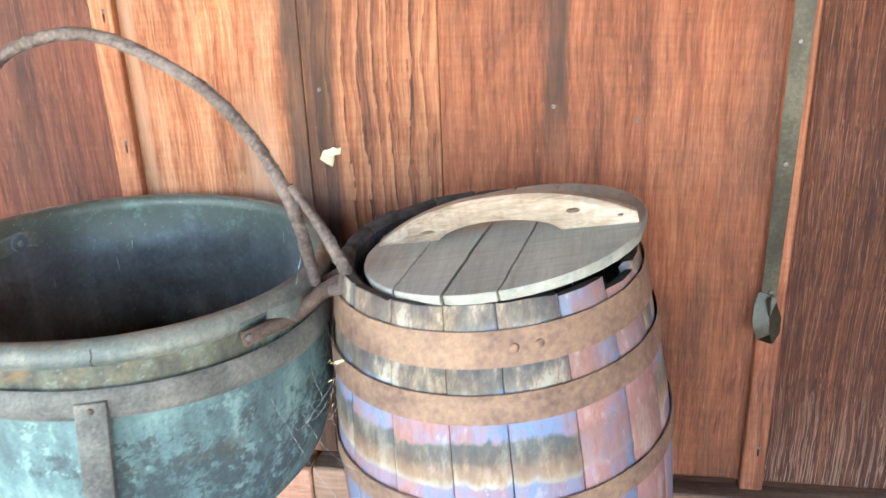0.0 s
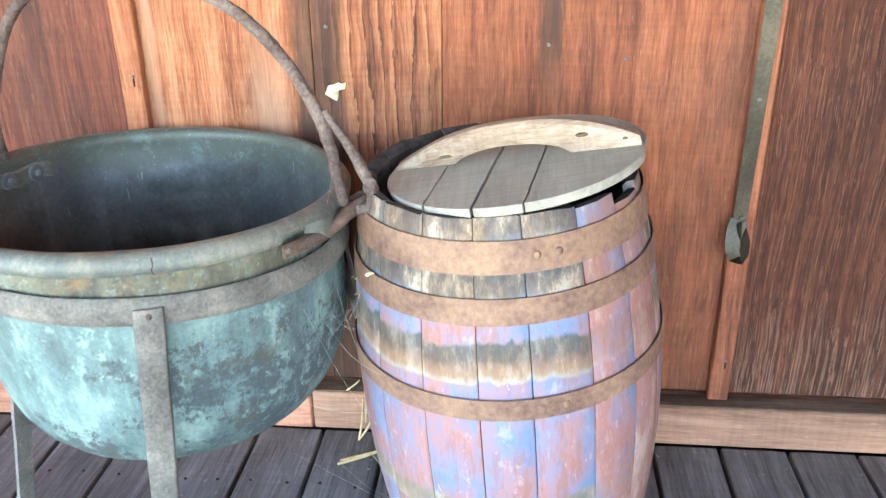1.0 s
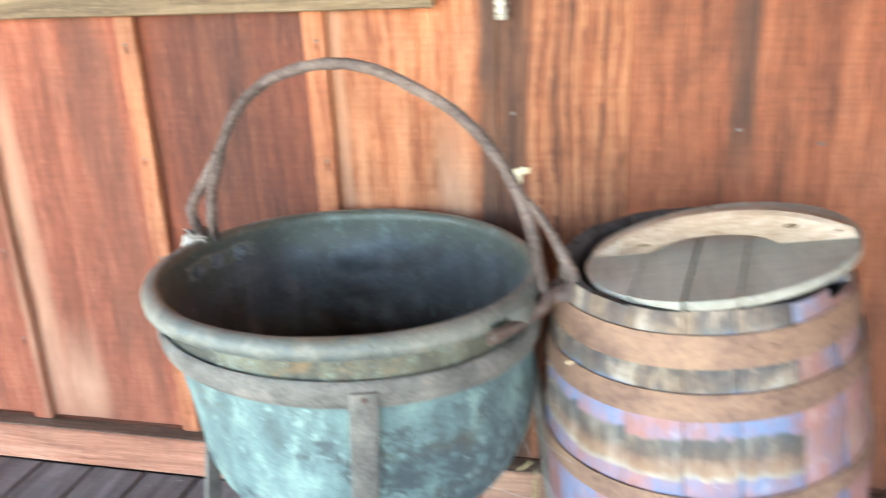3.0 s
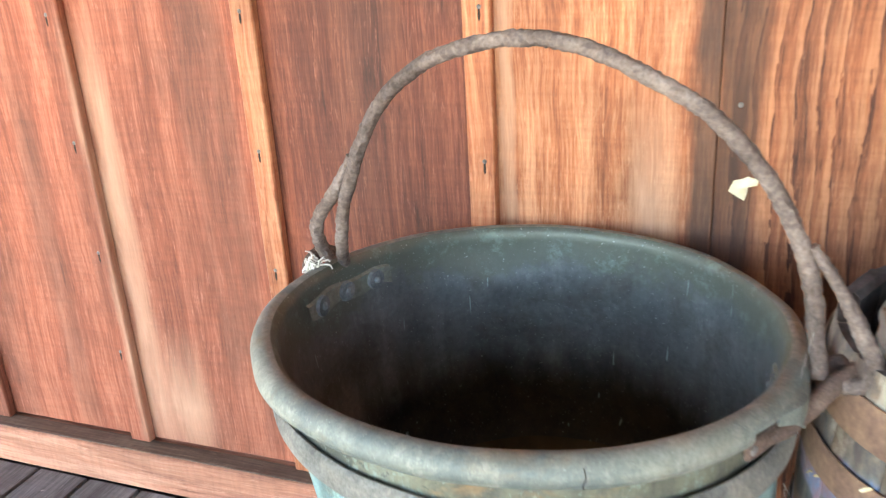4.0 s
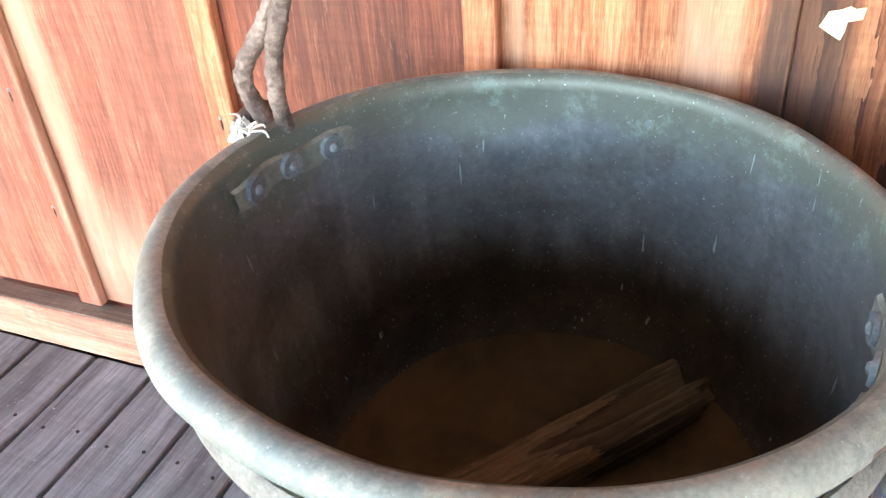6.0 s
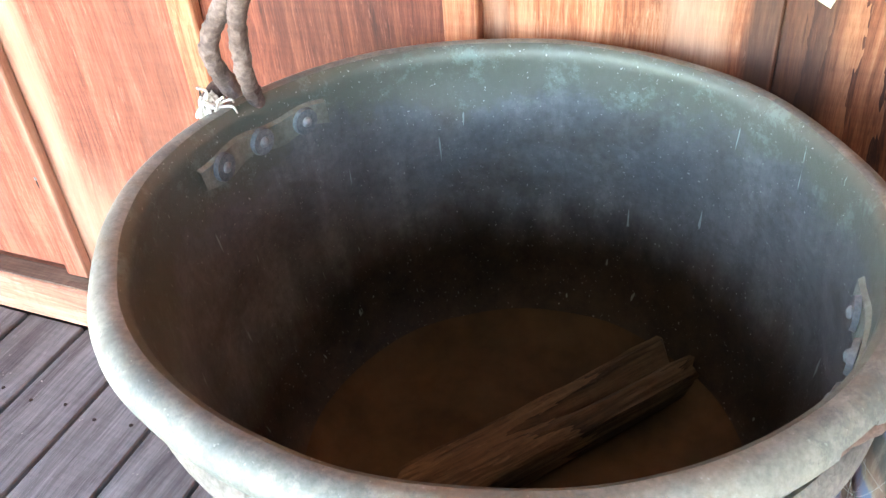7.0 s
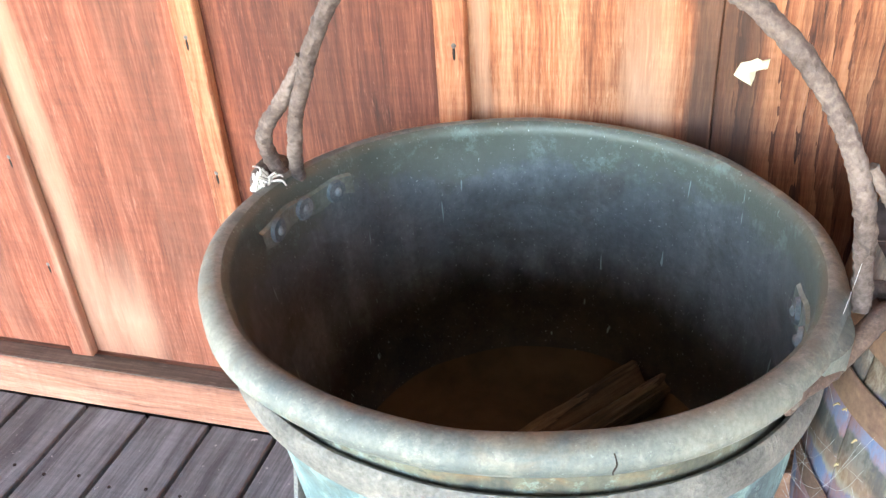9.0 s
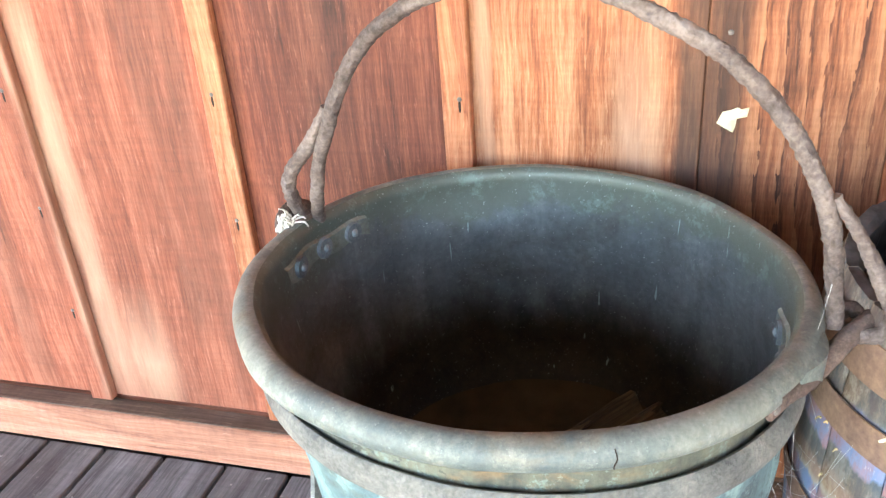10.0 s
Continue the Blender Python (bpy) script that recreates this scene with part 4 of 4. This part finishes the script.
for z in (0.955, 0.865, 0.757, 0.525):
    bm = bmesh.new()
    bmesh.ops.create_uvsphere(bm, u_segments=10, v_segments=6, radius=0.0042, matrix=Matrix.Translation((0.004, -0.008, z)) @ Matrix.Diagonal((1, 0.5, 1, 1)))
    part("stud", bm, NAIL_METAL, STRAP, "pale stud")

# ---- in the kettle: dust and a split block of wood ----
deep = [(0.0005, 0.3105), (0.05, 0.3105), (0.10, 0.3105), (0.14, 0.311), (0.165, 0.3135)] + [(inside(z) - 0.004, z + 0.002) for z in (0.316, 0.322, 0.33, 0.338, 0.346)]
bm = lathe(deep, lambda a, z: 1.0 + (0.02 * noise.noise(Vector((math.cos(a) * 2, math.sin(a) * 2, z * 9))) - 0.016 if z > 0.33 else 0.0), 72, 0.002)
dust = tagged(part("dust_layer", bm, DUST), "brown dusty dirt settled in the kettle bottom", "dirt", kind="stuff")
dust.location = (-0.368, 1.297, 0.0)


def split_wood(length, width, height, seed):
    """A split billet: long grooved sides, torn ends, one deep crack."""
    bm = bmesh.new()
    rows = []
    nx, nr = 44, 28
    for i in range(nx + 1):
        u = i / nx
        row = []
        for k in range(nr):
            w = 2 * math.pi * k / nr
            c, s = math.cos(w), math.sin(w)
            y = width / 2 * math.copysign(abs(c) ** 0.6, c)
            z = height / 2 * math.copysign(abs(s) ** 0.55, s)
            g = noise.noise(Vector((u * 2.2 + seed, k * 0.9, 0.3))) * 0.006 + noise.noise(Vector((u * 7, k * 2.1 + seed, 4))) * 0.003
            if s > 0.3:
                z -= 0.018 * math.exp(-((y + 0.008 - 0.010 * u) / 0.005) ** 2) * min(1, u * 1.5)
            y, z = y * (1 + g * 12), z + g * 1.2
            x = (u - 0.5) * length + (noise.noise(Vector((y * 50, z * 50, seed))) * 0.02 if i in (0, nx) else 0)
            row.append(bm.verts.new((x, y, max(0, z + height / 2))))
        rows.append(row)
    for a, c in zip(rows, rows[1:]):
        for k in range(nr):
            bm.faces.new((a[k], a[(k + 1) % nr], c[(k + 1) % nr], c[k]))
    bm.faces.new(rows[0]), bm.faces.new(rows[-1][::-1])
    bmesh.ops.recalc_face_normals(bm, faces=bm.faces[:])
    return bm


CHUNK = tagged(part("wood_block", split_wood(0.36, 0.074, 0.052, 2.0), W_CHUNK), "split rough brown wood block lying in the kettle", "wood block")
CHUNK.matrix_world = pose(-0.345, 1.350, 0.3135, 0, 0, 52)


# ---- string tied round the handle lug ----
STRING_TIE = thing("string_tie", "frayed white string knotted round the iron handle lug", "string", (-0.703, 1.350, 0.702))
rnd = random.Random(4)
for k in range(5):
    pts = []
    for i in range(9):
        w = i * 0.9 + k
        pts.append((0.011 * math.cos(w) + rnd.uniform(-0.004, 0.004), 0.010 * math.sin(w) - 0.004 + rnd.uniform(-0.004, 0.004), rnd.uniform(-0.012, 0.012)))
    part("strand", tube(pts, 0.0016, 6, 4), STRING, STRING_TIE)
for end in ((0.022, -0.008, 0.014), (0.030, -0.002, -0.004), (-0.004, -0.012, 0.024), (0.024, 0.004, 0.004)):
    part("loose_end", tube([(0, -0.008, 0), tuple(c * 0.6 + 0.003 for c in end), end], [0.0016, 0.0014, 0.0009], 6, 5), STRING, STRING_TIE)


# ---- pale flake caught on the wall ----
bm = bmesh.new()
OUTLINE = ((-0.021, -0.006), (-0.014, 0.010), (-0.002, 0.013), (0.006, 0.017), (0.012, 0.014), (0.021, 0.017), (0.019, 0.005), (0.012, 0.004), (0.006, 0.002), (0.005, -0.010), (0.002, -0.020), (-0.009, -0.013))
front = [bm.verts.new((x, -0.004 - 0.006 * noise.noise(Vector((x * 60, z * 60, 2))), z)) for x, z in OUTLINE]
rear = [bm.verts.new((x * 0.96, 0.0, z * 0.96)) for x, z in OUTLINE]
mid = bm.verts.new((-0.003, -0.010, 0.001))
for k in range(len(front)):
    n = (k + 1) % len(front)
    bm.faces.new((front[k], front[n], mid)), bm.faces.new((front[k], rear[k], rear[n], front[n]))
bm.faces.new(rear)
bmesh.ops.recalc_face_normals(bm, faces=bm.faces[:])
flake = tagged(part("wood_flake", bm, FLAKE, smooth=False), "small cream wood flake caught on the wall", "flake")
flake.location = (-0.143, 1.6415, 0.755)

chip = copy_thing(flake, pose(-0.004, 1.160, 0.604, 30, 20, 40) @ Matrix.Diagonal((0.3, 0.3, 0.3, 1)))
tagged(chip, "tiny pale chip stuck on a rusty barrel hoop", "flake")

# ---- threaded metal fitting at the top of the dark seam ----
FITTING = thing("threaded_bolt", "pale threaded metal bolt end fixed on the timber wall", "bolt", (-0.171, 1.627, 1.051))
profile = [(0.0002, 0.0), (0.0105, 0.0), (0.0125, 0.003), (0.0125, 0.009)]
for k in range(9):
    profile += [(0.0108, 0.0105 + 0.012 * k), (0.0108, 0.0135 + 0.012 * k), (0.0130, 0.0150 + 0.012 * k), (0.0130, 0.0205 + 0.012 * k)]
part("shank", lathe(profile + [(0.0002, profile[-1][1])], lambda a, z: 1.0, 24), BOLT_METAL, FITTING)
part("clip", block(-0.018, 0.018, -0.002, 0.0144, 0.045, 0.062, 0.002), NAIL_METAL, FITTING)


# ---- loose nails in the wall ----
for x, z in ((0.2585, 0.846), (0.40, 0.822), (-0.155, 0.876)):
    nail = thing("nail", "small old nail head in the timber wall", "nail", (x, 1.6418, z), group="wall nails")
    bm = bmesh.new()
    bmesh.ops.create_uvsphere(bm, u_segments=10, v_segments=6, radius=0.004, matrix=Matrix.Diagonal((1, 0.6, 1, 1)))
    part("nail_head", bm, NAIL_METAL, nail)

# ---- straw on the deck and cobwebs between barrel and kettle ----
for i, (a, c, w) in enumerate((((-0.150, 1.468, 0.004), (-0.055, 1.515, 0.012), 0.004), ((-0.145, 1.476, 0.008), (-0.045, 1.510, 0.02), 0.003), ((-0.112, 1.585, 0.09), (-0.120, 1.555, 0.004), 0.0035),
                               ((-0.120, 1.552, 0.004), (-0.090, 1.575, 0.05), 0.003), ((-0.150, 1.60, 0.10), (-0.118, 1.59, 0.135), 0.0025), ((-0.108, 1.58, 0.03), (-0.108, 1.585, 0.115), 0.003))):
    mid = (Vector(a) + Vector(c)) / 2 + Vector((0.004, -0.003, 0.003))
    tagged(part("straw", tube([a, mid, c], [w * 0.75, w * 0.85, w * 0.6], 6, 4), STRAW), "dry yellow straw stalk on the dark deck", "straw", "straw stalks")
rnd = random.Random(11)
WEBS = thing("cobweb", "thin grey cobweb strands between barrel and kettle", "cobweb", (0, 0, 0))


def on_kettle(deg, z):
    a = radians(deg)
    return Vector((-0.366 + (belly(z) + 0.002) * math.cos(a), 1.296 + (belly(z) + 0.002) * math.sin(a), z))


def on_barrel(deg, z):
    a = radians(deg)
    return Vector((0.2297 - 0.0722 * z + (bulge(z) + 0.002) * math.cos(a), 1.3435 - 0.0354 * z + (bulge(z) + 0.002) * math.sin(a), z))


for a, c in [(on_kettle(rnd.uniform(-32, 0), rnd.uniform(0.36, 0.59)), on_barrel(rnd.uniform(185, 225), rnd.uniform(0.3, 0.58))) for _ in range(6)] + [
        (on_barrel(rnd.uniform(195, 215), 0.08), Vector((-0.25, 1.50, 0.001))), (on_barrel(205, 0.12), Vector((-0.14, 1.47, 0.001))),
        (Vector((-0.057, 1.226, 0.765)), Vector((-0.093, 1.197, 0.60)))]:
    mid = (a + c) / 2 + Vector((rnd.uniform(-0.003, 0.003), rnd.uniform(-0.01, 0.01), -rnd.uniform(0.0, 0.012)))
    part("strand", tube([a, mid, c], 0.00018, 4, 6), WEB, WEBS)
for k in range(7):
    a = on_kettle(rnd.uniform(-24, 0), rnd.uniform(0.44, 0.58))
    c = on_barrel(rnd.uniform(184, 212), rnd.uniform(0.44, 0.60))
    u = rnd.uniform(0.3, 0.7)
    part("strand", tube([a, a.lerp(c, u) + Vector((rnd.uniform(-0.01, 0.01), rnd.uniform(-0.02, 0.02), rnd.uniform(-0.03, 0.01))), c], 0.00013, 4, 6), WEB, WEBS)
for k in range(4):
    a = on_barrel(rnd.uniform(198, 208), rnd.uniform(0.47, 0.56)) + Vector((-0.003, -0.003, 0))
    d = Vector((rnd.uniform(-1, 1), rnd.uniform(-1, 1), rnd.uniform(-1, 0.6))).normalized() * rnd.uniform(0.004, 0.009)
    part("caught_bit", tube([a, a + d * 0.5 + Vector((0.001, 0.001, 0.002)), a + d], [0.0010, 0.0013, 0.0006], 5, 3), STRAW, WEBS, "dry scrap caught in the web")
